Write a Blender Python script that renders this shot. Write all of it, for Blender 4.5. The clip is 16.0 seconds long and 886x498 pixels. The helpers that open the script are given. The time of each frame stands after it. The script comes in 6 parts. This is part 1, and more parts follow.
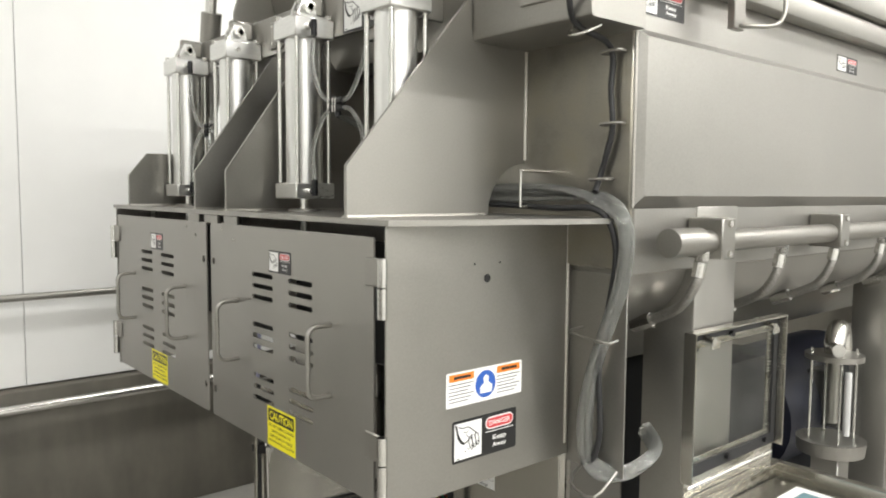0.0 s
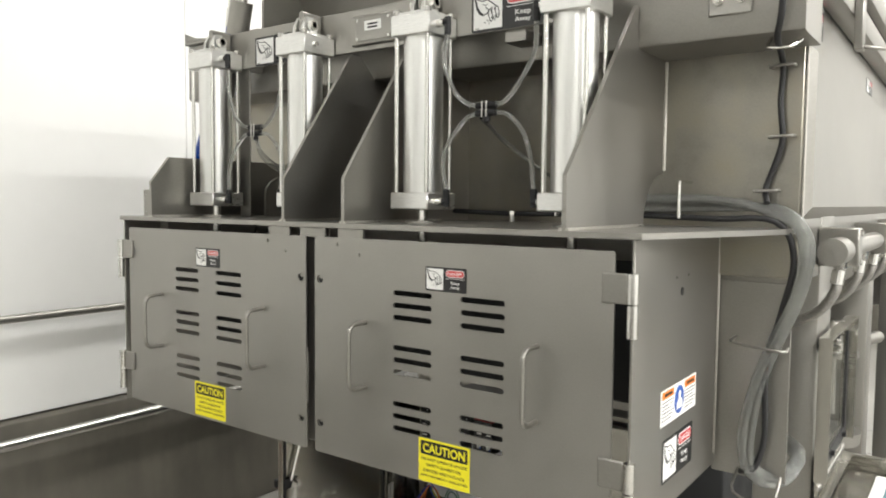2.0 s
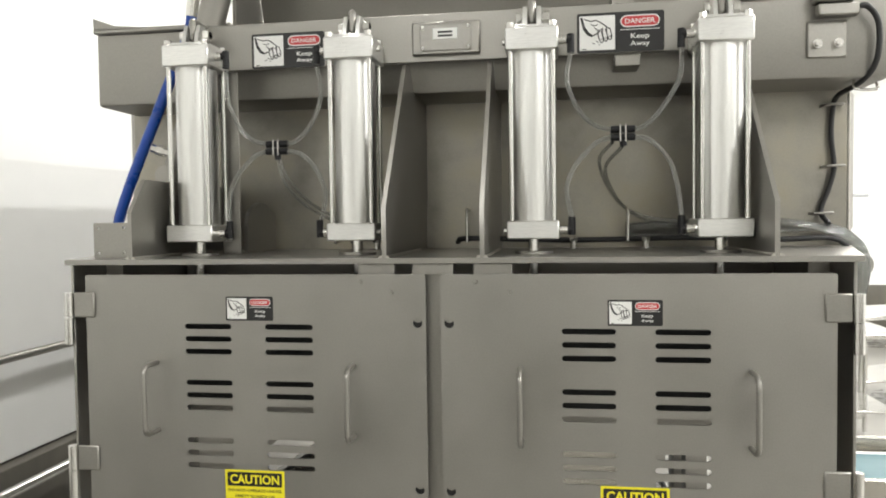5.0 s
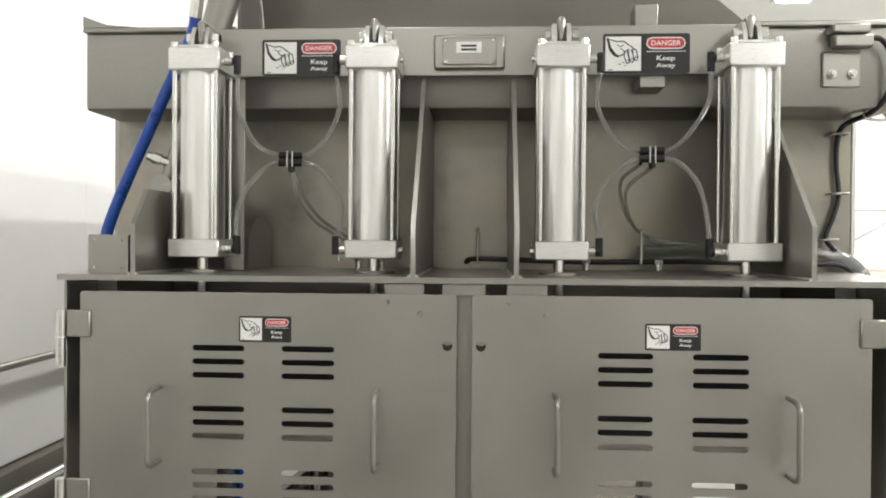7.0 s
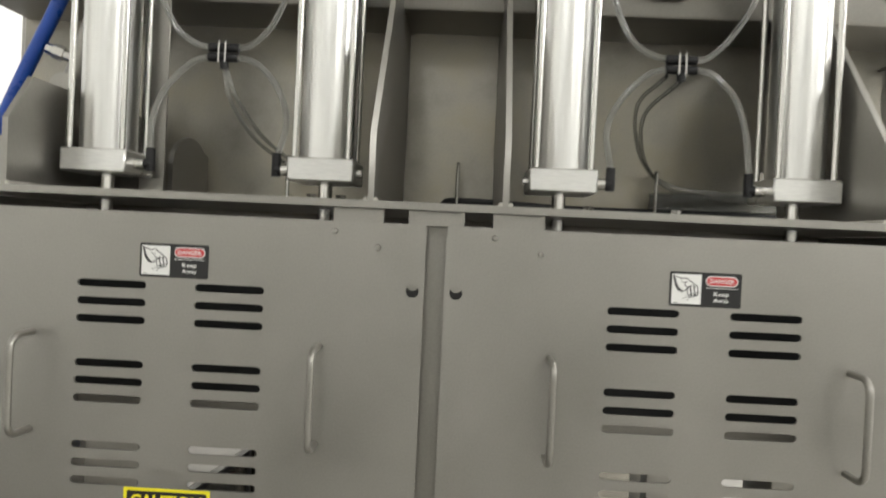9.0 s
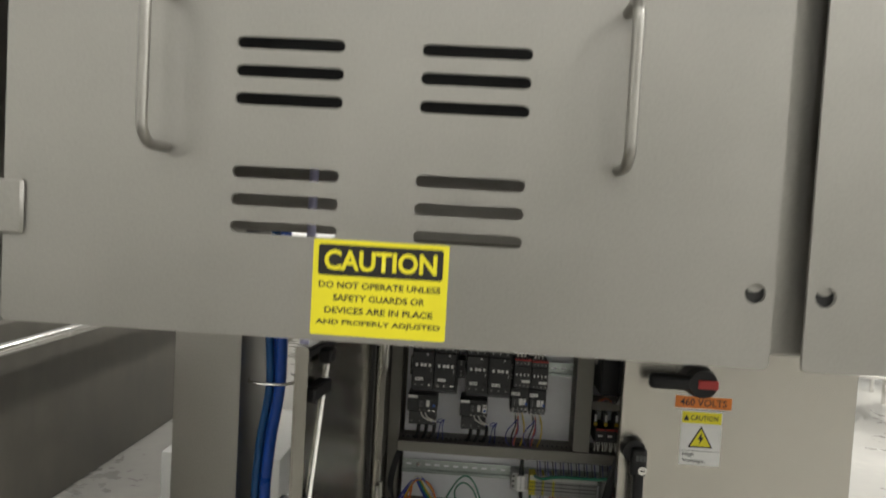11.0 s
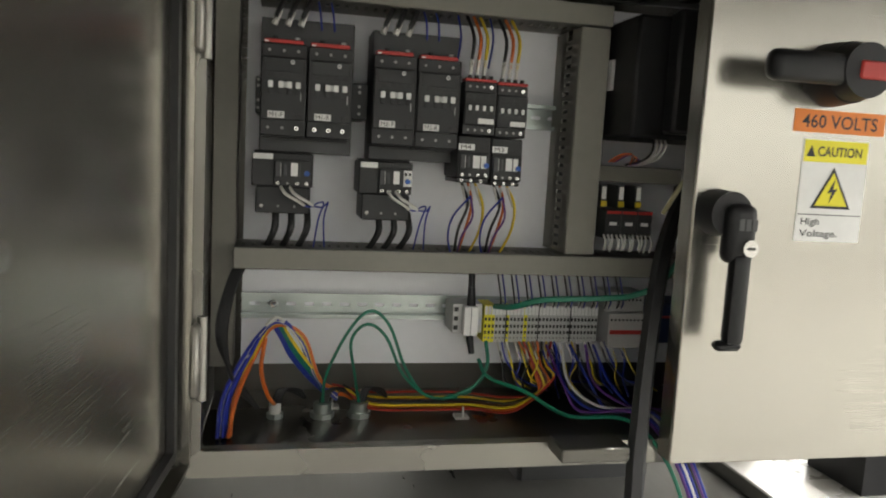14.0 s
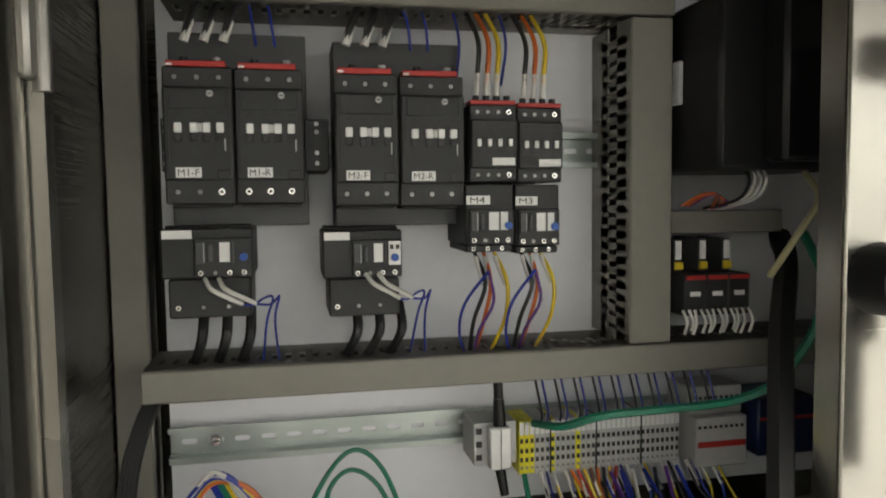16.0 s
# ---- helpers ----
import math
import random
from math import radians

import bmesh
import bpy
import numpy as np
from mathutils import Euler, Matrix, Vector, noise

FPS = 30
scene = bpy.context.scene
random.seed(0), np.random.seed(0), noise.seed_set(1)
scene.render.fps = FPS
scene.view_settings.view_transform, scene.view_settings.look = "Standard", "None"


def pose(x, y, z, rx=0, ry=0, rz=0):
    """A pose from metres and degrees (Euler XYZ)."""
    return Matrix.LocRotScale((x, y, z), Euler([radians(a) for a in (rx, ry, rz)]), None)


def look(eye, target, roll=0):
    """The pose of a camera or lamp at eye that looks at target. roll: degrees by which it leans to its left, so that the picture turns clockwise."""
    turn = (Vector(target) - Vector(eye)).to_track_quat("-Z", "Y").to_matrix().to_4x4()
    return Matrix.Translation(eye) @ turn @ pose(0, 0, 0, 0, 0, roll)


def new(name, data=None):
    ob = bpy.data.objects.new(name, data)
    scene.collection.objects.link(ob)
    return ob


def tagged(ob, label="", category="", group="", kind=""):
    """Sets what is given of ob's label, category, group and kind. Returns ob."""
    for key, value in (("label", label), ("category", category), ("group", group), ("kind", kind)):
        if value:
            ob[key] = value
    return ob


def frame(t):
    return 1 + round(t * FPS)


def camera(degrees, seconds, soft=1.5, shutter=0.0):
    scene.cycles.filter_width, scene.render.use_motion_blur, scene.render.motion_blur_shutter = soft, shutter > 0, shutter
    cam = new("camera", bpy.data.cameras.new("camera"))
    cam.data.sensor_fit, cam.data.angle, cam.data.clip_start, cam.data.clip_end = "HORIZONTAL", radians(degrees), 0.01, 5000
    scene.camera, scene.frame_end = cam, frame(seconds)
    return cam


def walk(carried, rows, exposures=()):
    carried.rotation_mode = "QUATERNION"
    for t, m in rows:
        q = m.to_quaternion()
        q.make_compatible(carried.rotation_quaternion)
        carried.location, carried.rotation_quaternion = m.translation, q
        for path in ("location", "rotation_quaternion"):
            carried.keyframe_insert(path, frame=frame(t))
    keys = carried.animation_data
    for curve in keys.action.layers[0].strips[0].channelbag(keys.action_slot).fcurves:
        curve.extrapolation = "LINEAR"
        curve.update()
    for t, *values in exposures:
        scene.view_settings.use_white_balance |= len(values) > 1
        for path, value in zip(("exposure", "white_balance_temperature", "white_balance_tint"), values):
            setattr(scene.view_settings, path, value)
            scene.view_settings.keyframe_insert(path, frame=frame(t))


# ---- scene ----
cam = camera(61.8, 16.0, soft=1.9, shutter=0.4)
PATH = [
    (0, (2.026, -0.846, 1.748), (0.505, 0.444, 1.594), 0.4),
    (0.5, (1.860, -0.961, 1.749), (0.427, 0.421, 1.563), 1.0),
    (1, (1.688, -1.120, 1.754), (0.326, 0.335, 1.587), 1.1),
    (1.5, (1.536, -1.251, 1.752), (0.268, 0.287, 1.602), 0.7),
    (2, (1.366, -1.312, 1.749), (0.194, 0.304, 1.619), 0.5),
    (2.5, (1.189, -1.374, 1.758), (0.115, 0.310, 1.652), 0.2),
    (3, (0.994, -1.486, 1.764), (0.036, 0.268, 1.680), 0.4),
    (3.5, (0.794, -1.568, 1.758), (0.029, 0.279, 1.687), 0.0),
    (3.7, (0.717, -1.568, 1.755), (0.007, 0.300, 1.687), -0.1),
    (5.8, (0.094, -1.551, 1.777), (0.004, 0.446, 1.708), -0.3),
    (6, (0.074, -1.542, 1.772), (0.007, 0.456, 1.714), -0.1),
    (6.5, (0.051, -1.525, 1.769), (-0.065, 0.471, 1.732), 0.5),
    (7, (0.044, -1.521, 1.765), (-0.072, 0.476, 1.747), 0.4),
    (7.5, (0.035, -1.506, 1.760), (-0.053, 0.492, 1.745), 0.5),
    (8, (0.031, -1.431, 1.737), (-0.027, 0.569, 1.721), 0.8),
    (8.5, (0.039, -1.304, 1.715), (0.005, 0.696, 1.685), 1.6),
    (9, (0.049, -1.165, 1.636), (-0.015, 0.833, 1.609), 2.7),
    (9.5, (0.008, -1.061, 1.527), (-0.129, 0.933, 1.448), 4.3),
    (10, (-0.113, -0.951, 1.398), (-0.300, 1.040, 1.335), 5.3),
    (10.2, (-0.168, -0.910, 1.385), (-0.363, 1.079, 1.298), 4.6),
    (12.3, (-0.401, -0.407, 0.915), (-0.233, 1.583, 0.804), 1.7),
    (12.5, (-0.416, -0.331, 0.883), (-0.201, 1.653, 0.748), 1.7),
    (13, (-0.442, -0.129, 0.830), (-0.120, 1.839, 0.679), 1.8),
    (13.5, (-0.452, 0.016, 0.805), (-0.037, 1.961, 0.598), 2.8),
    (14, (-0.434, 0.138, 0.791), (-0.010, 2.077, 0.550), 3.2),
    (14.5, (-0.406, 0.262, 0.776), (-0.003, 2.206, 0.535), 3.2),
    (15, (-0.381, 0.357, 0.777), (0.028, 2.301, 0.540), 1.9),
    (15.5, (-0.372, 0.416, 0.794), (0.033, 2.365, 0.604), 0.5),
    (16, (-0.366, 0.442, 0.810), (0.031, 2.398, 0.674), -0.7),
]
EXPOSURES = [(0.0, -0.08), (2.0, 0.06), (9.0, 0.0), (10.2, 0.0), (12.3, 0.38), (13.0, 0.72), (14.0, 1.06), (15.0, 1.28), (16.0, 1.32)]
walk(cam, [(t, look(e, a, r)) for t, e, a, r in PATH], EXPOSURES)

# ---------------------------------------------------------------- light
world = bpy.data.worlds.new("factory_air")
scene.world = world
world.use_nodes = True
world.node_tree.nodes["Background"].inputs[0].default_value = (0.9, 0.95, 1.0, 1)
world.node_tree.nodes["Background"].inputs[1].default_value = 0.02

# Unseen lamps; the one at y 7.4 is added to brighten the jacket.
LIGHT_ROWS = [(-0.6, -3.4, 52), (-0.6, 1.9, 60), (-0.6, 6.2, 90), (2.9, -3.4, 120), (3.1, 0.8, 165), (3.1, 5.0, 165), (6.4, -2.0, 340), (6.4, 3.0, 380), (6.4, 7.4, 260)]
CEILING = 4.3
for lx, ly, watts in LIGHT_ROWS:
    lamp = bpy.data.lights.new("led_lamp", "AREA")
    lamp.shape, lamp.size, lamp.size_y = "RECTANGLE", 0.30, 2.2
    lamp.energy, lamp.color = watts * 0.75, (1.0, 0.99, 0.965)
    lo = new("led_lamp", lamp)
    lo.matrix_world = pose(lx, ly, CEILING - 0.13)


# ---------------------------------------------------------------- materials
def material(name, color, rough=0.5, metal=0.0, grain=0.0, scale=(30, 30, 30), stain=0.0, stain_scale=2.0,
             bump=0.0, rough_var=0.0, spec=0.5, tint=None):
    """A surface with two scales of variation: fine grain and broad stains."""
    m = bpy.data.materials.new(name)
    m.use_nodes = True
    nt = m.node_tree
    b = nt.nodes["Principled BSDF"]
    b.inputs["Base Color"].default_value = (*color, 1)
    b.inputs["Roughness"].default_value = rough
    b.inputs["Metallic"].default_value = metal
    b.inputs["Specular IOR Level"].default_value = spec
    if not (grain or stain or bump or rough_var):
        return m
    co = nt.nodes.new("ShaderNodeTexCoord")
    mp = nt.nodes.new("ShaderNodeMapping")
    mp.inputs["Scale"].default_value = scale
    nt.links.new(co.outputs["Object"], mp.inputs["Vector"])
    fine = nt.nodes.new("ShaderNodeTexNoise")
    fine.inputs["Scale"].default_value = 1.0
    fine.inputs["Detail"].default_value = 4
    nt.links.new(mp.outputs["Vector"], fine.inputs["Vector"])
    broad = nt.nodes.new("ShaderNodeTexNoise")
    broad.inputs["Scale"].default_value = stain_scale
    broad.inputs["Detail"].default_value = 5
    broad.inputs["Roughness"].default_value = 0.6
    nt.links.new(co.outputs["Object"], broad.inputs["Vector"])

    def span(out, lo, hi):
        r = nt.nodes.new("ShaderNodeMapRange")
        r.inputs["From Min"].default_value, r.inputs["From Max"].default_value = 0.3, 0.7
        r.inputs["To Min"].default_value, r.inputs["To Max"].default_value = lo, hi
        nt.links.new(out, r.inputs["Value"])
        return r.outputs["Result"]

    def times(a, bb):
        k = nt.nodes.new("ShaderNodeMath")
        k.operation = "MULTIPLY"
        nt.links.new(a, k.inputs[0])
        nt.links.new(bb, k.inputs[1])
        return k.outputs[0]

    f = times(span(fine.outputs["Fac"], 1 - grain, 1 + grain), span(broad.outputs["Fac"], 1 - stain, 1 + stain * 0.5))
    mix = nt.nodes.new("ShaderNodeMix")
    mix.data_type = "RGBA"
    mix.blend_type = "MULTIPLY"
    mix.inputs["Factor"].default_value = 1
    mix.inputs["A"].default_value = (*color, 1)
    nt.links.new(f, mix.inputs["B"])
    last = mix.outputs["Result"]
    if tint:
        mx = nt.nodes.new("ShaderNodeMix")
        mx.data_type = "RGBA"
        mx.inputs["B"].default_value = (*tint, 1)
        nt.links.new(span(broad.outputs["Fac"], -0.3, 0.6), mx.inputs["Factor"])
        nt.links.new(last, mx.inputs["A"])
        last = mx.outputs["Result"]
    nt.links.new(last, b.inputs["Base Color"])
    if rough_var:
        k = nt.nodes.new("ShaderNodeMath")
        k.operation = "ADD"
        nt.links.new(span(broad.outputs["Fac"], -rough_var, rough_var), k.inputs[0])
        nt.links.new(span(fine.outputs["Fac"], rough - rough_var * 0.5, rough + rough_var * 0.5), k.inputs[1])
        nt.links.new(k.outputs[0], b.inputs["Roughness"])
    if bump:
        bp = nt.nodes.new("ShaderNodeBump")
        bp.inputs["Strength"].default_value = bump
        bp.inputs["Distance"].default_value = 0.002
        nt.links.new(fine.outputs["Fac"], bp.inputs["Height"])
        nt.links.new(bp.outputs["Normal"], b.inputs["Normal"])
    return m


def glass(name, color, gloss=0.07):
    """A thin clear pane: it lets light straight through and mirrors a little of the room."""
    m = bpy.data.materials.new(name)
    m.use_nodes = True
    nt = m.node_tree
    nt.nodes.remove(nt.nodes["Principled BSDF"])
    clear = nt.nodes.new("ShaderNodeBsdfTransparent")
    clear.inputs["Color"].default_value = (*color, 1)
    shine = nt.nodes.new("ShaderNodeBsdfGlossy")
    shine.inputs["Roughness"].default_value = 0.04
    mix = nt.nodes.new("ShaderNodeMixShader")
    mix.inputs[0].default_value = gloss
    nt.links.new(clear.outputs[0], mix.inputs[1])
    nt.links.new(shine.outputs[0], mix.inputs[2])
    nt.links.new(mix.outputs[0], nt.nodes["Material Output"].inputs["Surface"])
    return m


STEEL = material("bead_blasted_steel", (0.325, 0.315, 0.29), 0.40, 0.9, 0.05, (260, 260, 260), 0.07, 3.0, 0.06, 0.07)
STEEL_DOOR = material("bead_blasted_door_steel", (0.335, 0.325, 0.30), 0.42, 0.85, 0.05, (300, 300, 300), 0.11, 3.2, 0.05, 0.09)
BODY = material("blasted_trough_steel", (0.355, 0.345, 0.32), 0.40, 0.9, 0.05, (200, 200, 200), 0.10, 2.5, 0.0, 0.06)
BRUSHED = material("brushed_cabinet_steel", (0.475, 0.458, 0.41), 0.26, 0.95, 0.02, (3, 3, 1400), 0.05, 2.0, 0.0, 0.02)
# Darkened copy of the cabinet steel: inner shade is put into its colour.
BRUSHED_SHADE = material("brushed_shaded_steel", (0.15, 0.145, 0.13), 0.30, 0.95, 0.03, (3, 3, 1400), 0.10, 3.0, 0.012, 0.05)
POLISHED = material("polished_tube_steel", (0.74, 0.74, 0.72), 0.36, 1.0, 0.03, (300, 300, 6), 0.03, 5.0, 0.02, 0.04)
ALU = material("machined_aluminium", (0.72, 0.72, 0.70), 0.32, 0.95, 0.06, (60, 60, 400), 0.04, 6.0, 0.04, 0.06)
CHROME = material("bright_steel", (0.70, 0.69, 0.66), 0.22, 1.0, 0.03, (150, 150, 150), 0.05, 12.0, 0.0, 0.05)
ZINC = material("zinc_rail", (0.40, 0.44, 0.42), 0.34, 0.85, 0.02, (300, 300, 300), 0.03, 3.0, 0.0, 0.02)
WELD = material("weld_bead", (0.52, 0.50, 0.46), 0.38, 0.9, 0.15, (220, 220, 220), 0.1, 20.0, 0.3, 0.1)
BLACK = material("black_plastic", (0.008, 0.008, 0.009), 0.42, 0.0, 0.1, (200, 200, 200), 0.0, 2, 0.03, 0.05, 0.35)
RUBBER = material("black_cable", (0.015, 0.015, 0.016), 0.55, 0.0, 0.1, (100, 100, 100), 0.1, 9.0, 0.0, 0.05)
GREY_PLASTIC = material("dark_grey_device", (0.038, 0.039, 0.040), 0.5, 0.0, 0.06, (220, 220, 220), 0.05, 9.0, 0.03, 0.05, 0.3)
MID_PLASTIC = material("grey_device_face", (0.060, 0.062, 0.064), 0.45, 0.0, 0.05, (200, 200, 200), 0.05, 9.0, 0.0, 0.05)
DUCT = material("grey_wire_duct", (0.215, 0.207, 0.178), 0.5, 0.0, 0.03, (90, 90, 90), 0.05, 4.0, 0.02, 0.04)
PANEL_WHITE = material("white_back_panel", (0.86, 0.87, 0.90), 0.45, 0.0, 0.015, (60, 60, 60), 0.04, 3.0, 0.02, 0.05)
TERMINAL = material("light_grey_terminal", (0.5, 0.5, 0.49), 0.5, 0.0, 0.05, (300, 300, 300), 0.05, 30.0)
WHITE = material("white_label", (0.78, 0.78, 0.76), 0.45, 0.0, 0.02, (80, 80, 80), 0.03, 10.0)
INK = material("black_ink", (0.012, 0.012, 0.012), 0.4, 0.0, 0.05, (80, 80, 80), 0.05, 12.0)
RED = material("label_red", (0.52, 0.045, 0.05), 0.4, 0.0, 0.04, (80, 80, 80), 0.05, 12.0)
RED_BAR = material("device_red", (0.42, 0.03, 0.025), 0.4, 0.0, 0.04, (80, 80, 80), 0.05, 12.0)
YELLOW = material("label_yellow", (0.80, 0.72, 0.02), 0.42, 0.0, 0.02, (60, 60, 60), 0.04, 9.0)
ORANGE = material("label_orange", (0.72, 0.20, 0.02), 0.45, 0.0, 0.03, (60, 60, 60), 0.05, 9.0)
BLUE = material("label_blue", (0.02, 0.09, 0.38), 0.42, 0.0, 0.03, (60, 60, 60), 0.04, 9.0)
HOSE_BLUE = material("blue_hose", (0.010, 0.066, 0.36), 0.32, 0.0, 0.08, (40, 40, 40), 0.1, 8.0, 0.02, 0.06)
HOSE_LIGHT = material("light_blue_hose", (0.012, 0.085, 0.25), 0.35, 0.0, 0.08, (40, 40, 40), 0.1, 8.0)
TUBE_CLEAR = material("clear_plastic_tubing", (0.74, 0.75, 0.73), 0.08, 0.0, 0.03, (60, 60, 60), 0.08, 12.0, 0.0, 0.04)
TUBE_CLEAR.node_tree.nodes["Principled BSDF"].inputs["Transmission Weight"].default_value = 0.9
TUBE_LILAC = material("lilac_plastic_tubing", (0.42, 0.42, 0.62), 0.3, 0.0, 0.05, (60, 60, 60), 0.1, 10.0)
WIRE_GREEN = material("green_wire", (0.01, 0.17, 0.10), 0.4, 0.0, 0.05, (50, 50, 50), 0.05, 9.0)
WIRE_BLUE = material("blue_wire", (0.015, 0.03, 0.28), 0.4, 0.0, 0.05, (50, 50, 50), 0.05, 9.0)
WIRE_YELLOW = material("yellow_wire", (0.62, 0.45, 0.02), 0.4, 0.0, 0.05, (50, 50, 50), 0.05, 9.0)
WIRE_ORANGE = material("orange_wire", (0.55, 0.12, 0.015), 0.4, 0.0, 0.05, (50, 50, 50), 0.05, 9.0)
WIRE_BROWN = material("brown_wire", (0.13, 0.05, 0.03), 0.4, 0.0, 0.05, (50, 50, 50), 0.05, 9.0)
WIRE_PURPLE = material("purple_wire", (0.10, 0.03, 0.20), 0.4, 0.0, 0.05, (50, 50, 50), 0.05, 9.0)
WIRE_WHITE = material("white_wire", (0.65, 0.64, 0.60), 0.45, 0.0, 0.05, (50, 50, 50), 0.05, 9.0)
WIRE_RED = material("red_hose", (0.35, 0.03, 0.02), 0.4, 0.0, 0.05, (50, 50, 50), 0.05, 9.0)
CONCRETE = material("light_concrete_floor", (0.31, 0.30, 0.275), 0.36, 0.0, 0.12, (14, 14, 14), 0.35, 0.9, 0.15, 0.16, 0.5)
CURB = material("stained_concrete_curb", (0.13, 0.12, 0.098), 0.55, 0.0, 0.14, (9, 9, 2.2), 0.45, 1.1, 0.2, 0.1)
WALL = material("white_panel_wall", (0.82, 0.82, 0.80), 0.62, 0.0, 0.012, (6, 6, 6), 0.03, 0.7, 0.02, 0.06)
DARK_SEAL = material("dark_seam", (0.10, 0.098, 0.09), 0.6, 0.0, 0.1, (20, 20, 20), 0.1, 3.0)
GLASS = glass("clear_acrylic", (0.97, 0.975, 0.97), 0.05)
BRAID = material("braided_hose_steel", (0.30, 0.29, 0.27), 0.42, 0.85, 0.45, (420, 420, 420), 0.1, 9.0, 0.5, 0.1)
SCREEN = material("touch_screen", (0.16, 0.27, 0.30), 0.12, 0.0, 0.03, (30, 30, 30), 0.05, 5.0)
FAR_GREY = material("distant_machine_grey", (0.32, 0.33, 0.33), 0.5, 0.3, 0.06, (20, 20, 20), 0.1, 3.0)
GLOW = bpy.data.materials.new("led_diffuser")
GLOW.use_nodes = True
GLOW.node_tree.nodes["Principled BSDF"].inputs["Emission Color"].default_value = (1, 0.98, 0.94, 1)
GLOW.node_tree.nodes["Principled BSDF"].inputs["Emission Strength"].default_value = 9

for m_ in (BRUSHED, BRUSHED_SHADE):
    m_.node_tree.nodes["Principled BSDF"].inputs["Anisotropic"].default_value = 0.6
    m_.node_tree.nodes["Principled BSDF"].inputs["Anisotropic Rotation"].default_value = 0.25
FRAME = material("brushed_frame_steel", (0.27, 0.26, 0.235), 0.30, 0.95, 0.03, (3, 1400, 3), 0.10, 3.0, 0.012, 0.05)
# Darker than BODY: shade below the troughs is put into this colour.
TROUGH = material("shaded_trough_steel", (0.20, 0.193, 0.172), 0.46, 0.9, 0.06, (160, 160, 160), 0.18, 2.0, 0.02, 0.08)
STAINED = material("water_stained_steel", (0.33, 0.315, 0.28), 0.36, 0.9, 0.05, (200, 200, 200), 0.28, 7.0, 0.0, 0.05, tint=(0.27, 0.24, 0.17))
SCREW = material("dull_screw_steel", (0.30, 0.30, 0.29), 0.4, 0.9, 0.05, (300, 300, 300), 0.1, 40.0)


# ---------------------------------------------------------------- mesh helpers
def link_mesh(name, bm, mat, smooth=False):
    me = bpy.data.meshes.new(name)
    bm.normal_update()
    bm.to_mesh(me)
    bm.free()
    for mm in (mat if isinstance(mat, (list, tuple)) else (mat,)):
        me.materials.append(mm)
    if smooth:
        for p in me.polygons:
            p.use_smooth = True
        me.set_sharp_from_angle(angle=radians(38))
    return new(name, me)


def part(name, bm, mat, parent, label="", smooth=True):
    ob = link_mesh(name, bm, mat, smooth)
    ob.parent = parent
    return tagged(ob, label)


def thing(name, label, category, at=(0, 0, 0), group="", kind=""):
    ob = new(name)
    ob.empty_display_size = 0.05
    ob.location = at
    return tagged(ob, label, category, group, kind)


def whole(name, bm, mat, label, category, group="", kind="", smooth=True):
    return tagged(link_mesh(name, bm, mat, smooth), label, category, group, kind)


def box(bm, x0, x1, y0, y1, z0, z1, bevel=0.0, seg=1):
    """A block, with its edges rounded off where bevel is given."""
    n = bmesh.new()
    bmesh.ops.create_cube(n, size=1)
    for v in n.verts:
        v.co = Vector(((x0 + x1) / 2 + v.co.x * (x1 - x0), (y0 + y1) / 2 + v.co.y * (y1 - y0), (z0 + z1) / 2 + v.co.z * (z1 - z0)))
    if bevel:
        bmesh.ops.bevel(n, geom=n.edges[:], offset=bevel, segments=seg, profile=0.5, affect="EDGES")
    join(bm, n)
    return bm


def join(bm, n, m=None):
    me = bpy.data.meshes.new("tmp")
    n.to_mesh(me)
    n.free()
    if m is not None:
        me.transform(m)
    bm.from_mesh(me)
    bpy.data.meshes.remove(me)


def B(x0, x1, y0, y1, z0, z1, bevel=0.0, seg=1):
    return box(bmesh.new(), x0, x1, y0, y1, z0, z1, bevel, seg)


def rod(bm, p0, p1, r, r1=None, seg=20):
    """A round bar from p0 to p1."""
    p0, p1 = Vector(p0), Vector(p1)
    d = p1 - p0
    n = bmesh.new()
    bmesh.ops.create_cone(n, cap_ends=True, segments=seg, radius1=r, radius2=r if r1 is None else r1, depth=d.length)
    join(bm, n, Matrix.Translation((p0 + p1) / 2) @ d.to_track_quat("Z", "Y").to_matrix().to_4x4())
    return bm


def R(p0, p1, r, r1=None, seg=20):
    return rod(bmesh.new(), p0, p1, r, r1, seg)


def sweep(bm, pts, r, seg=8, fine=6, closed_ends=True):
    """A round cord along a smooth curve through pts."""
    P = [Vector(p) for p in pts]
    if fine > 1 and len(P) > 2:
        Q = [P[0] * 2 - P[1]] + P + [P[-1] * 2 - P[-2]]
        path = []
        for i in range(1, len(Q) - 2):
            a, b, c, d = Q[i - 1:i + 3]
            for k in range(fine):
                t = k / fine
                path.append(0.5 * (2 * b + (c - a) * t + (2 * a - 5 * b + 4 * c - d) * t * t + (3 * b - a - 3 * c + d) * t ** 3))
        path.append(P[-1])
    else:
        path = P
    tan = [(path[min(i + 1, len(path) - 1)] - path[max(i - 1, 0)]).normalized() for i in range(len(path))]
    side = tan[0].orthogonal().normalized()
    rings = []
    for p, tg in zip(path, tan):
        side = (side - tg * side.dot(tg)).normalized()
        up = tg.cross(side)
        rings.append([bm.verts.new(p + (side * math.cos(a) + up * math.sin(a)) * r) for a in (2 * math.pi * k / seg for k in range(seg))])
    for a, b in zip(rings, rings[1:]):
        for k in range(seg):
            bm.faces.new((a[k], a[(k + 1) % seg], b[(k + 1) % seg], b[k]))
    if closed_ends:
        bm.faces.new(rings[0][::-1])
        bm.faces.new(rings[-1])
    return bm


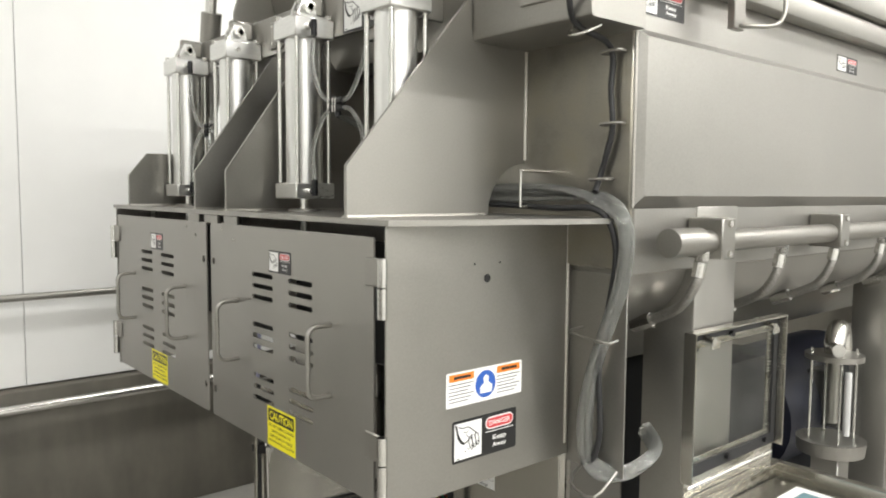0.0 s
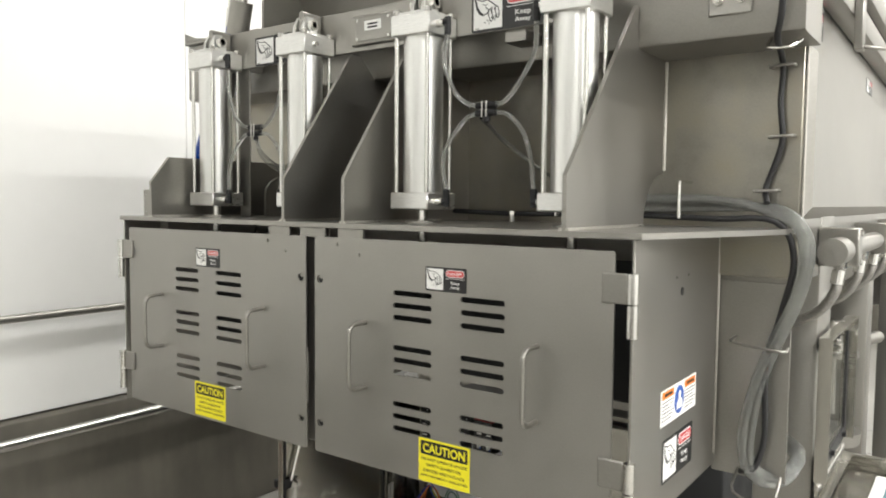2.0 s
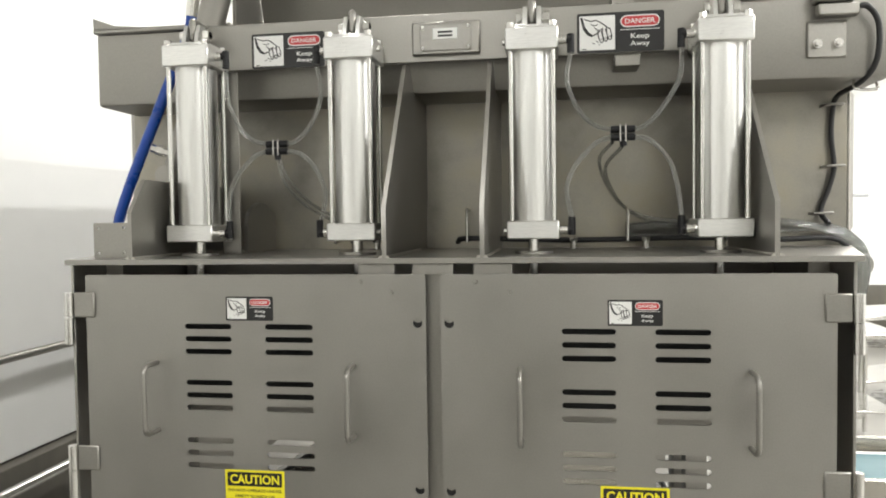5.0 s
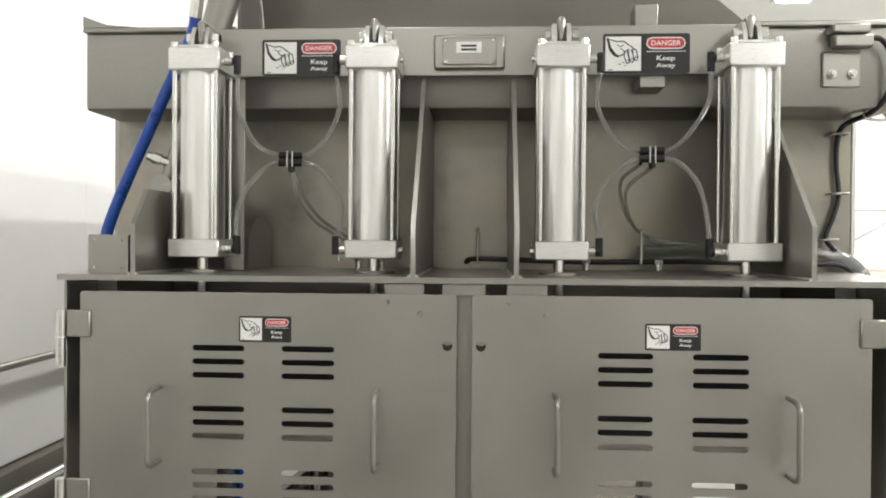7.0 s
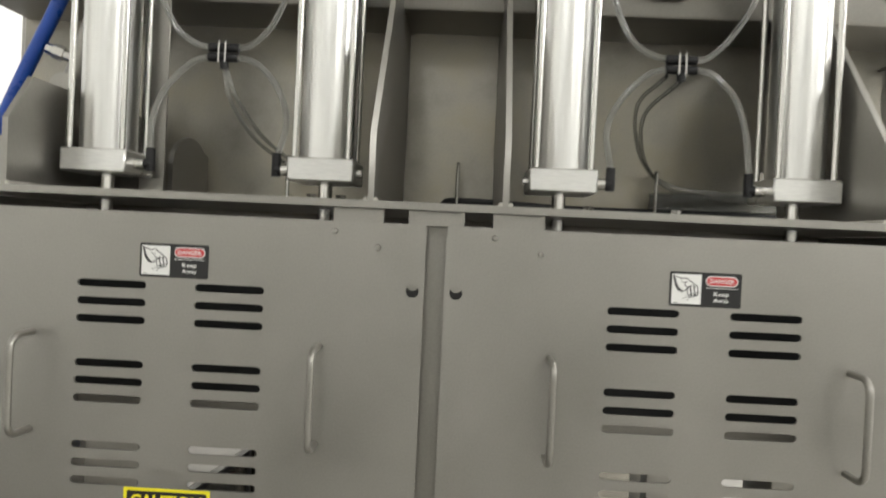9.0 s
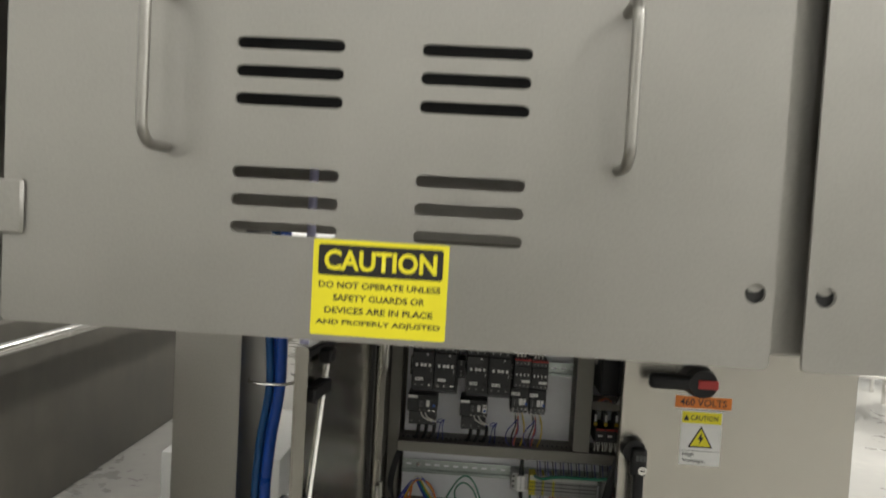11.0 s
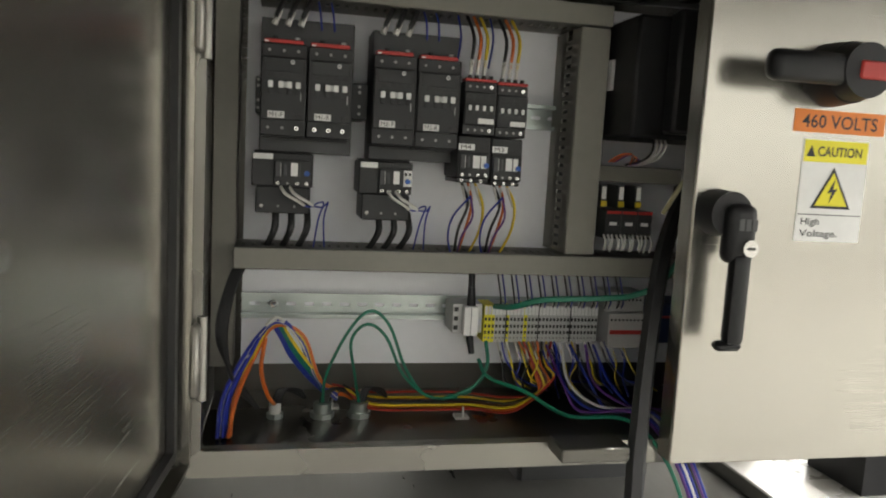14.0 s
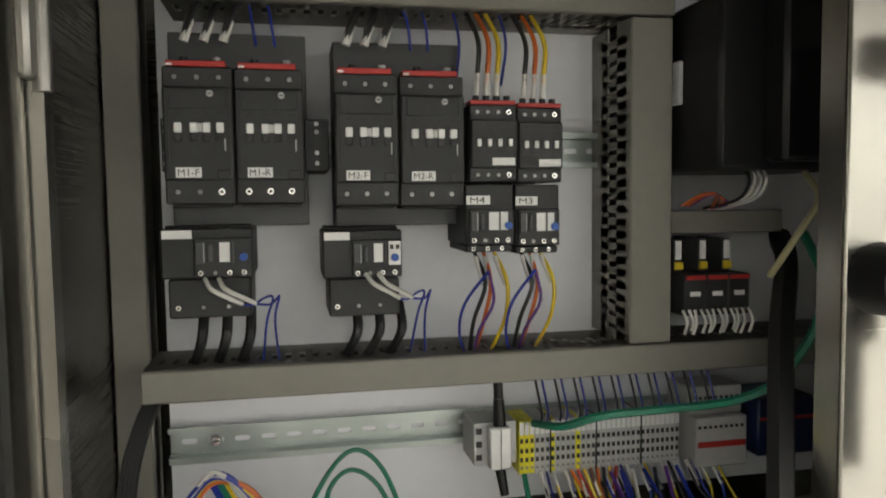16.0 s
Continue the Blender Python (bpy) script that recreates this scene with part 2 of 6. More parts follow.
def S(pts, r, seg=8, fine=6):
    return sweep(bmesh.new(), pts, r, seg, fine)


def sheet(outline, holes, place, thick):
    """A flat plate with an outline and holes, in u and v; place(u, v, w) gives the point at depth w."""
    bm = bmesh.new()
    edges = []
    for loop in [outline, *holes]:
        vs = [bm.verts.new((u, v, 0)) for u, v in loop]
        edges += [bm.edges.new((vs[i], vs[(i + 1) % len(vs)])) for i in range(len(vs))]
    if holes:
        bmesh.ops.triangle_fill(bm, use_beauty=True, use_dissolve=False, edges=edges, normal=(0, 0, 1))
    else:
        bm.faces.new(bm.verts[:])
    for f in bm.faces:
        if f.normal.z < 0:
            f.normal_flip()
    r = bmesh.ops.extrude_face_region(bm, geom=bm.faces[:])
    top = {v for v in r["geom"] if isinstance(v, bmesh.types.BMVert)}
    for v in bm.verts:
        v.co = Vector(place(v.co.x, v.co.y, thick if v in top else 0))
    bmesh.ops.recalc_face_normals(bm, faces=bm.faces[:])
    return bm


def slot(u, v, w, h, n=4):
    """The outline of a slot with round ends, centred on u, v."""
    r, c = h / 2, w / 2 - h / 2
    a = [(u + c + r * math.cos(t), v + r * math.sin(t)) for t in (math.pi * (k / n - 0.5) for k in range(n + 1))]
    return a + [(u - c - r * math.cos(t), v - r * math.sin(t)) for t in (math.pi * (k / n - 0.5) for k in range(n + 1))]


def ring(u, v, r, n=14):
    return [(u + r * math.cos(2 * math.pi * k / n), v + r * math.sin(2 * math.pi * k / n)) for k in range(n)]


def rect(u0, u1, v0, v1, r=0.0, n=3):
    if not r:
        return [(u0, v0), (u1, v0), (u1, v1), (u0, v1)]
    out = []
    for cu, cv, a in ((u1 - r, v0 + r, -90), (u1 - r, v1 - r, 0), (u0 + r, v1 - r, 90), (u0 + r, v0 + r, 180)):
        out += [(cu + r * math.cos(radians(a + 90 * k / n)), cv + r * math.sin(radians(a + 90 * k / n))) for k in range(n + 1)]
    return out


def letters(name, words, m, mat, parent, height, width=0.0, bold=0.0):
    """Words on a surface: m puts x to the right, y up, z out of it, at the middle of the line."""
    cu = bpy.data.curves.new(name, "FONT")
    cu.body, cu.size, cu.align_x, cu.align_y, cu.offset, cu.extrude, cu.resolution_u = words, 1, "CENTER", "CENTER", bold, 0.0, 3
    ob = bpy.data.objects.new(name, cu)
    scene.collection.objects.link(ob)
    bpy.context.view_layer.update()
    me = bpy.data.meshes.new_from_object(ob.evaluated_get(bpy.context.evaluated_depsgraph_get()))
    scene.collection.objects.unlink(ob)
    bpy.data.objects.remove(ob)
    xs, ys = [v.co.x for v in me.vertices], [v.co.y for v in me.vertices]
    cx, cy = (max(xs) + min(xs)) / 2, (max(ys) + min(ys)) / 2
    k = height / (max(ys) - min(ys))
    kx = width / (max(xs) - min(xs)) if width else k
    me.transform(m @ Matrix.Diagonal((kx, k, 1, 1)) @ Matrix.Translation((-cx, -cy, 0)))
    me.materials.append(mat)
    o = new(name, me)
    o.parent = parent
    return o


FRONT = Matrix(((1, 0, 0, 0), (0, 0, -1, 0), (0, 1, 0, 0), (0, 0, 0, 1)))      # a surface facing -y
SIDE = Matrix(((0, 0, 1, 0), (1, 0, 0, 0), (0, 1, 0, 0), (0, 0, 0, 1)))        # a surface facing +x


def on(base, x, y, z):
    return Matrix.Translation((x, y, z)) @ base


def flat(name, outline, m, mat, parent, thick=0.0004, label=""):
    """A thin printed or glued shape on a surface."""
    return part(name, sheet(outline, [], lambda u, v, w: m @ Vector((u, v, w)), thick), mat, parent, label, smooth=False)

# ---------------------------------------------------------------- the room
ROOM = (-2.05, 9.0, -7.0, 10.0)
whole("floor", B(ROOM[0] - 0.2, ROOM[1], ROOM[2], ROOM[3], -0.12, 0.0), CONCRETE, "pale concrete floor with faint stains", "floor", kind="structure", smooth=False)
wall_left = thing("wall_left", "white insulated panel wall with fine upright joints", "wall", kind="structure")
PANEL_Y = [-7.0] + [round(-0.085 + 1.165 * k, 3) for k in range(-5, 9)] + [10.0]
for a, b in zip(PANEL_Y, PANEL_Y[1:]):
    part("panel", B(-2.25, -2.05, a + 0.0015, b - 0.0015, 0.778, CEILING, 0.002), WALL, wall_left, smooth=False)
part("backing", B(-2.26, -2.06, -7, 10, 0.77, CEILING - 0.002), DARK_SEAL, wall_left, smooth=False)
whole("curb", B(-2.3, -1.99, -7, 10, 0.0, 0.768, 0.012, 2), CURB, "stained dark concrete curb along the wall", "curb", kind="structure")
# Unseen curb behind the camera, added as a dark band for steel to reflect.
whole("unseen_curb_front", B(-1.98, 9.0, -7.0, -6.94, 0.0, 0.768, 0.012, 2), CURB, "stained dark concrete curb along the wall", "curb", kind="structure")
whole("curb_back", B(-1.98, 9.0, 9.94, 10.0, 0.0, 0.768, 0.012, 2), CURB, "stained dark concrete curb along the wall", "curb", kind="structure")
whole("wall_front", B(-2.3, 9.2, -7.2, -7.0, 0.0, CEILING), WALL, "plain white panel wall", "wall", kind="structure", smooth=False)
whole("wall_back", B(-2.3, 9.2, 10.0, 10.2, 0.0, CEILING), WALL, "plain white panel wall", "wall", kind="structure", smooth=False)
whole("wall_right", B(9.0, 9.2, -7, 10.0, 0.0, CEILING), WALL, "plain white panel wall", "wall", kind="structure", smooth=False)
whole("ceiling", B(-2.3, 9.2, -7.2, 10.2, CEILING, CEILING + 0.1), WALL, "white ceiling", "ceiling", kind="structure", smooth=False)
for lx, ly, watts in LIGHT_ROWS:
    f = thing("ceiling_light", "long white ceiling light, assumed out of view, switched on", "lamp", (lx, ly, CEILING), "ceiling lights")
    part("housing", B(-0.2, 0.2, -1.2, 1.2, -0.08, 0.0, 0.01), WALL, f)
    part("diffuser", B(-0.16, 0.16, -1.15, 1.15, -0.1, -0.075, 0.008), GLOW, f, "glowing diffuser")


def wall_rail(z, x, r, y0, y1, label):
    t = thing("bumper_rail", label, "rail", (x, 0, z), "rails along the wall")
    part("tube", R((0, y0, 0), (0, y1, 0), r), STEEL if z > 0.8 else CHROME, t)
    for k in range(12):
        y = y0 + 0.4 + k * (y1 - y0 - 0.8) / 11
        part("bracket", B(-2.05 - x if z > 0.8 else -1.99 - x, 0, y - 0.02, y + 0.02, -0.012, 0.012, 0.003), STEEL, t)


wall_rail(1.226, -1.985, 0.018, -6.9, 9.9, "steel bumper tube along the white wall")
wall_rail(0.697, -1.92, 0.024, -6.9, 9.9, "polished steel tube along the concrete curb")

# ---------------------------------------------------------------- mixer body
mixer = thing("mixer_body", "large stainless twin-trough mixer body on square legs", "mixer", (0, 0, 0))
part("front_plate", B(-1.012, 1.03, 0.545, 0.56, 1.573, 2.13, 0.004), STAINED, mixer)
part("side_plate", B(1.012, 1.03, 0.562, 4.2, 1.562, 2.32, 0.004), BODY, mixer)
part("side_plate", B(-1.03, -1.012, 0.562, 4.2, 1.573, 2.32, 0.004), BODY, mixer)
part("back_plate", B(-1.03, 1.03, 4.203, 4.22, 1.1, 2.32, 0.004), BODY, mixer)
# raised jacket with a chamfered rim on the long side
jk = bmesh.new()
o = [(0.549, 1.713), (4.1, 1.713), (4.1, 2.112), (0.549, 2.112)]
i_ = [(0.568, 1.742), (4.07, 1.742), (4.07, 2.093), (0.568, 2.093)]
vo = [jk.verts.new((1.031, y, z)) for y, z in o]
vi = [jk.verts.new((1.052, y, z)) for y, z in i_]
jk.faces.new(vi)
for k in range(4):
    jk.faces.new((vo[k], vo[(k + 1) % 4], vi[(k + 1) % 4], vi[k]))
part("jacket", jk, BODY, mixer, smooth=False)
part("weld_seam", S([(1.034, 0.551, 1.715), (1.034, 0.551, 2.112)], 0.0035, 6, 1), WELD, mixer)
# troughs
for cx in (-0.38, 0.38):
    t = bmesh.new()
    n = 28
    rows = []
    for y in (0.562, 4.2):
        rows.append([t.verts.new((cx + 0.44 * math.cos(math.pi + math.pi * k / n), y, 1.60 + 0.44 * math.sin(math.pi + math.pi * k / n))) for k in range(n + 1)])
    for k in range(n):
        t.faces.new((rows[0][k], rows[0][k + 1], rows[1][k + 1], rows[1][k]))
    t.faces.new(rows[0])
    part("trough", t, TROUGH, mixer)
part("bridge_plate", sheet([(-0.225, 1.118), (-0.05, 1.112), (0.03, 1.15), (0.01, 1.20), (-0.19, 1.20), (-0.225, 1.15)], [], lambda u, v, w: (u, 0.74 + w, v), 0.012), STEEL, mixer)
part("bridge_flange", sheet([(-0.19, 0.752), (0.01, 0.752), (0.05, 0.56), (-0.23, 0.56)], [], lambda u, v, w: (u, v, 1.20 + (0.752 - v) * 0.35 + w), 0.008), STEEL, mixer)
part("hanger_tab", sheet(rect(-0.393, -0.359, 1.082, 1.24, 0.006), [ring(-0.376, 1.106, 0.006, 10)], lambda u, v, w: (u, 0.711 + w, v), 0.008), CHROME, mixer)
part("hanger_tab", sheet(rect(0.36, 0.394, 1.082, 1.24, 0.006), [ring(0.377, 1.106, 0.006, 10)], lambda u, v, w: (u, 0.711 + w, v), 0.008), CHROME, mixer)
part("trough_seam", S([(-0.44, 0.90, 1.166), (-0.46, 0.90, 1.17), (-0.60, 0.90, 1.222)], 0.003, 6, 4), WELD, mixer)
part("shoulder", sheet([(-0.80, 1.60), (-1.03, 1.573), (-1.03, 1.60)], [], lambda u, v, w: (u, 0.562 + w, v), 3.64), BODY, mixer)
part("hanger_post", B(0.444, 0.477, 1.13, 1.165, 1.051, 1.17, 0.003), STEEL, mixer)
part("hanger_post", B(-0.477, -0.444, 1.13, 1.165, 1.051, 1.17, 0.003), STEEL, mixer)
rp = random.Random(8)
part("trough_pipe", S([(-0.665 + rp.uniform(-0.004, 0.004), 0.6 + 0.045 * k, 1.255 + rp.uniform(-0.005, 0.005)) for k in range(80)], 0.014, 8, 2), CHROME, mixer, "corrugated pipe along the trough")
part("trough_fitting", R((-0.665, 0.74, 1.252), (-0.66, 0.80, 1.252), 0.022, seg=6), CHROME, mixer)
tj = bmesh.new()
rows = [[tj.verts.new((0.74 + 0.271 * math.cos(a), y, 1.59 - 0.21 * math.sin(a))) for a in (radians(9 * k) for k in range(11))] for y in (0.568, 4.19)]
for k in range(10):
    tj.faces.new((rows[0][k], rows[0][k + 1], rows[1][k + 1], rows[1][k]))
part("trough_side", tj, BODY, mixer, "rounded lower side of the trough")
for s in (-1, 1):
    part("end_cover", B(min(s * 0.80, s * 1.011), max(s * 0.80, s * 1.011), 0.5672, 0.5676, 1.44, 1.60), STEEL, mixer)
# hopper rim channel across the front
ch = sheet([(0.36, 2.113), (0.363, 2.107), (0.370, 2.104), (0.545, 2.104), (0.545, 2.30), (0.36, 2.30)], [], lambda u, v, w: (-1.0 + w, u, v), 2.06)
part("rim_channel", ch, STEEL, mixer)
part("rim_lip", B(-1.005, -0.60, 0.345, 0.545, 2.302, 2.315, 0.003), STEEL, mixer)
part("rim_lip", B(0.66, 1.065, 0.345, 0.545, 2.302, 2.315, 0.003), STEEL, mixer)
part("rim_flare", sheet([(-1.004, 2.3155), (-0.86, 2.3155), (-0.94, 2.322), (-1.004, 2.345)], [], lambda u, v, w: (u, 0.347 + w, v), 0.004), STEEL, mixer)
part("hopper_rib", sheet([(0.36, 2.303), (0.558, 2.303), (0.558, 2.75), (0.47, 2.75), (0.36, 2.40)], [], lambda u, v, w: (-0.60 + w, u, v), 0.010), STEEL, mixer)
part("hopper_front", sheet([(-0.585, 2.317), (0.82, 2.317), (0.70, 2.40), (0.38, 2.62), (-0.585, 2.62)], [], lambda u, v, w: (u, 0.56 - (v - 2.317) * 0.35 + w, v), 0.012), STEEL, mixer)
part("side_flange", B(1.032, 1.085, 0.562, 4.2, 2.225, 2.29, 0.008, 2), STEEL, mixer)
part("lid_edge", B(1.032, 1.105, 0.562, 4.2, 2.295, 2.36, 0.006, 2), STEEL, mixer)
for x0, x1, y0, y1 in ((-0.96, -0.81, 0.80, 1.0), (0.885, 1.035, 0.82, 1.02), (-0.87, -0.70, 2.6, 2.77), (0.845, 0.995, 2.3, 2.46), (-0.96, -0.81, 3.9, 4.1), (0.885, 1.035, 3.9, 4.1)):
    part("leg", B(x0, x1, y0, y1, 0.0, 1.72, 0.008, 2), STEEL, mixer)

# ---------------------------------------------------------------- guard housing under the cylinders
guard = thing("guard_housing", "stainless discharge guard housing with a flat top plate", "machine guard")
part("top_plate", sheet([(-0.865, 0.0), (0.865, 0.0), (1.025, 0.50), (1.025, 0.543), (-1.0, 0.543), (-1.0, 0.5)],
                        [], lambda u, v, w: (u, v, 1.680 + w), 0.012), STEEL, guard)
for sx in (-1, 1):
    part("side_panel", B(sx * 0.849 - 0.003, sx * 0.849 + 0.003, 0.004, 0.5615, 1.10, 1.679, 0.001), STEEL, guard)
part("wing_panel", B(0.846, 1.018, 0.5625, 0.5665, 1.082, 1.561, 0.001), STEEL, guard)
# Added strips block the gaps by the outer door edges, where only shade lies.
for jx in (-1, 1):
    part("gap_blocker", B(min(jx * 0.80, jx * 0.8455), max(jx * 0.80, jx * 0.8455), 0.13, 0.134, 1.12, 1.678, 0.001), STEEL, guard)
part("mullion", B(-0.04, 0.04, 0.030, 0.07, 1.12, 1.679, 0.002), STEEL, guard)
for gx, tall in ((-0.703, 0), (-0.107, 1), (0.107, 1), (0.703, 1)):
    if tall:
        prof = [(0.006, 1.692), (0.006, 1.802), (0.345, 2.20), (0.357, 2.20), (0.357, 2.13), (0.385, 2.103), (0.545, 2.103), (0.545, 1.82)]
        prof += [(0.545 - 0.13 * math.sin(a), 1.692 + 0.13 * math.cos(a)) for a in (radians(15 * k) for k in range(7))]
        if abs(gx) < 0.3:
            prof = [(0.006, 1.692), (0.006, 1.802), (0.262, 2.162), (0.30, 2.162), (0.36, 2.105), (0.545, 2.105), (0.545, 1.692)]
    else:
        prof = [(0.006, 1.692), (0.006, 1.800), (0.07, 1.878), (0.545, 1.878), (0.545, 1.692)]
    part("gusset", sheet(prof, [], lambda u, v, w: (gx - 0.005 + w, u, v), 0.010), STEEL, guard)
part("beam", B(-0.645, 0.645, 0.25, 0.262, 2.163, 2.28, 0.002), STEEL, guard)


# ---------------------------------------------------------------- guard doors
def guard_door(x0, x1, hinge_x, label):
    d = thing("guard_door", label, "machine door", group="guard doors")
    mid = (x0 + x1) / 2
    cx, drop = (-0.42, 0.0) if mid < 0 else (0.424, 0.004)
    holes = []
    for sx in (-0.095, 0.095):
        for base in (1.54, 1.412, 1.28):
            for k in range(3):
                holes.append(slot(cx + sx, base - drop - 0.0285 * k, 0.112, 0.0125))
    lx = -0.034 if mid < 0 else 0.035
    for z in (1.551, 1.186):
        holes.append(ring(lx, z, 0.0105, 12))
    part("panel", sheet(rect(x0, x1, 1.11, 1.657, 0.006), holes, lambda u, v, w: (u, 0.004 - w, v), 0.004), STEEL_DOOR, d, smooth=False)
    for hx in ((-0.641, -0.178) if mid < 0 else (0.187, 0.652)):
        part("handle", S([(hx, 0.0, 1.457), (hx, -0.030, 1.457), (hx, -0.044, 1.455), (hx, -0.054, 1.447), (hx, -0.058, 1.434), (hx, -0.058, 1.38), (hx, -0.058, 1.324), (hx, -0.054, 1.311), (hx, -0.044, 1.303), (hx, -0.030, 1.301), (hx, 0.0, 1.301)], 0.0056, 12, 4), STEEL, d, "bent round-bar pull handle")
    s = -1 if mid < 0 else 1
    for z0, z1 in ((1.497, 1.617), (1.138, 1.26)):
        hg = part("hinge", B(min(s * 0.842, s * 0.79), max(s * 0.842, s * 0.79), -0.006, 0.0, z1 - 0.058, z1, 0.003), STEEL, d, "welded hinge leaf")
        part("barrel", R((s * 0.853, -0.006, z1 - 0.056), (s * 0.853, -0.006, z1), 0.0105, seg=14), CHROME, hg)
        part("barrel", R((s * 0.853, -0.006, z0), (s * 0.853, -0.006, z1 - 0.059), 0.0105, seg=14), CHROME, hg)
    for x, z in (((-0.16, 1.641), (-0.091, 1.618)) if mid < 0 else ((0.093, 1.641), (0.166, 1.618))):
        part("rivet", R((x, 0.002, z), (x, -0.004, z), 0.0055, 0.004, 12), STEEL, d)
    for z in (1.551, 1.186):
        part("latch_cavity", R((lx, 0.0105, z), (lx, 0.008, z), 0.0115, seg=14), INK, d, "dark latch hole")
        part("latch_tongue", sheet(ring(lx, z + 0.011, 0.0105, 12), [], lambda u, v, w: (u, 0.0075 - w, v), 0.003), STEEL, d)
    return d


door_l = guard_door(-0.814, -0.0155, -0.85, "grey stainless guard door with vent slots, closed")
door_r = guard_door(0.0165, 0.8145, 0.85, "grey stainless guard door with vent slots, closed")


# ---------------------------------------------------------------- pneumatic cylinders
def cylinder(x, side):
    c = thing("pneumatic_cylinder", "upright pneumatic cylinder with polished tube and square caps", "air cylinder", (x, 0.19, 1.692), "cylinders on the guard")
    part("tube", R((0, 0, 0.07), (0, 0, 0.47), 0.05, seg=40), POLISHED, c, "polished steel tube")
    part("lower_cap", B(-0.0595, 0.0595, -0.0595, 0.0595, 0.035, 0.077, 0.003), ALU, c)
    part("upper_cap", B(-0.0595, 0.0595, -0.0595, 0.0595, 0.463, 0.515, 0.003), ALU, c)
    for a in (-0.048, 0.048):
        for b in (-0.048, 0.048):
            part("tie_rod", R((a, b, 0.07), (a, b, 0.47), 0.0055, seg=10), CHROME, c)
    part("piston_rod", R((0, 0, -0.09), (0, 0, 0.04), 0.0125), CHROME, c)
    for s in (-1, 1):
        part("clevis_ear", sheet([(-0.03, 0.516), (0.03, 0.516), (0.026, 0.545), (0.012, 0.572), (-0.012, 0.572), (-0.026, 0.545)], [], lambda u, v, w: (s * 0.016 - 0.005 + w, u, v), 0.010), ALU, c)
    part("clevis_pin", R((-0.034, 0, 0.548), (0.040, 0, 0.548), 0.009, seg=14), CHROME, c)
    part("pin_nut", R((0.026, 0, 0.548), (0.040, 0, 0.548), 0.016, seg=6), CHROME, c)
    part("pin_nut", R((-0.036, 0, 0.548), (-0.026, 0, 0.548), 0.014, seg=6), CHROME, c)
    part("mounting_lug", B(-0.009, 0.009, -0.02, 0.058, 0.53, 0.588, 0.006), STEEL, c)
    part("cap_flange", B(-0.052, 0.052, -0.052, 0.052, 0.515, 0.522, 0.002), ALU, c)
    for a in (-0.048, 0.048):
        for b in (-0.048, 0.048):
            part("tie_rod_nut", R((a, b, 0.5155), (a, b, 0.527), 0.009, seg=6), CHROME, c)
    for z in (0.055, 0.49):
        f = part("port_fitting", R((side * 0.0595, -0.02, z), (side * 0.078, -0.02, z), 0.010, seg=12), CHROME, c)
        part("elbow", rod(rod(bmesh.new(), (side * 0.076, -0.02, z), (side * 0.090, -0.02, z), 0.0095, seg=12), (side * 0.088, -0.02, z - (0.012 if z < 0.1 else -0.012)), (side * 0.088, -0.02, z + (0.03 if z < 0.1 else -0.03)), 0.0085, seg=12), BLACK, f, "black push-in elbow")
        part("port_plug", R((-side * 0.0595, -0.02, z), (-side * 0.068, -0.02, z), 0.007, seg=6), CHROME, c)
    return c


for x, side in ((-0.6235, 1), (-0.2155, -1), (0.2115, 1), (0.6315, -1)):
    cylinder(x, side)


# ---------------------------------------------------------------- guard housing details
for x0, x1 in ((-0.166, -0.084), (-0.046, 0.044), (0.088, 0.171)):
    part("stop_tab", B(x0, x1, 0.008, 0.016, 1.655, 1.679, 0.001), STEEL, guard)
# Added dark plates stand in for the shaded interior behind the upper slots.
part("slot_darkener", B(-0.80, -0.05, 0.25, 0.262, 1.30, 1.62, 0.004), GREY_PLASTIC, guard, "dark plate added to blacken the door slots")
part("slot_darkener", B(0.05, 0.80, 0.25, 0.262, 1.30, 1.62, 0.004), GREY_PLASTIC, guard, "dark plate added to blacken the door slots")
part("inner_shield", B(-0.84, 0.84, 0.53, 0.536, 1.20, 1.675), BODY, guard, smooth=False)
for gx in (-0.703, -0.107, 0.107, 0.703):
    part("foot_weld", S([(gx - 0.008, 0.004, 1.694), (gx - 0.008, 0.2, 1.694), (gx - 0.008, 0.40, 1.694)], 0.004, 6, 3), WELD, guard)
    part("foot_weld", S([(gx + 0.008, 0.004, 1.694), (gx + 0.008, 0.2, 1.694), (gx + 0.008, 0.40, 1.694)], 0.004, 6, 3), WELD, guard)
part("corner_weld", S([(0.711, 0.541, 1.83), (0.711, 0.541, 2.1)], 0.0045, 6, 1), WELD, guard)
part("corner_weld", S([(0.853, 0.548, 1.13), (0.853, 0.548, 1.675)], 0.004, 6, 1), WELD, guard)
part("side_hole", R((0.8515, 0.278, 1.559), (0.8528, 0.278, 1.559), 0.0095, seg=14), INK, guard)
for y in (0.24, 0.317):
    part("side_hole", R((0.8515, y, 1.592), (0.8528, y, 1.592), 0.0025, seg=8), INK, guard)
part("beam_tab", B(0.405, 0.465, 0.262, 0.34, 2.135, 2.163, 0.002), STEEL, guard)
part("beam_tab", B(0.40, 0.455, 0.30, 0.36, 2.28, 2.345, 0.002), STEEL, guard)
part("upright_bar", B(-0.598, -0.548, 0.264, 0.269, 1.6925, 2.162, 0.001), STEEL, guard)
part("beam_arm", B(-0.60, -0.59, 0.262, 0.36, 2.165, 2.26, 0.002), STEEL, guard)
part("beam_arm", B(0.59, 0.60, 0.262, 0.36, 2.165, 2.26, 0.002), STEEL, guard)
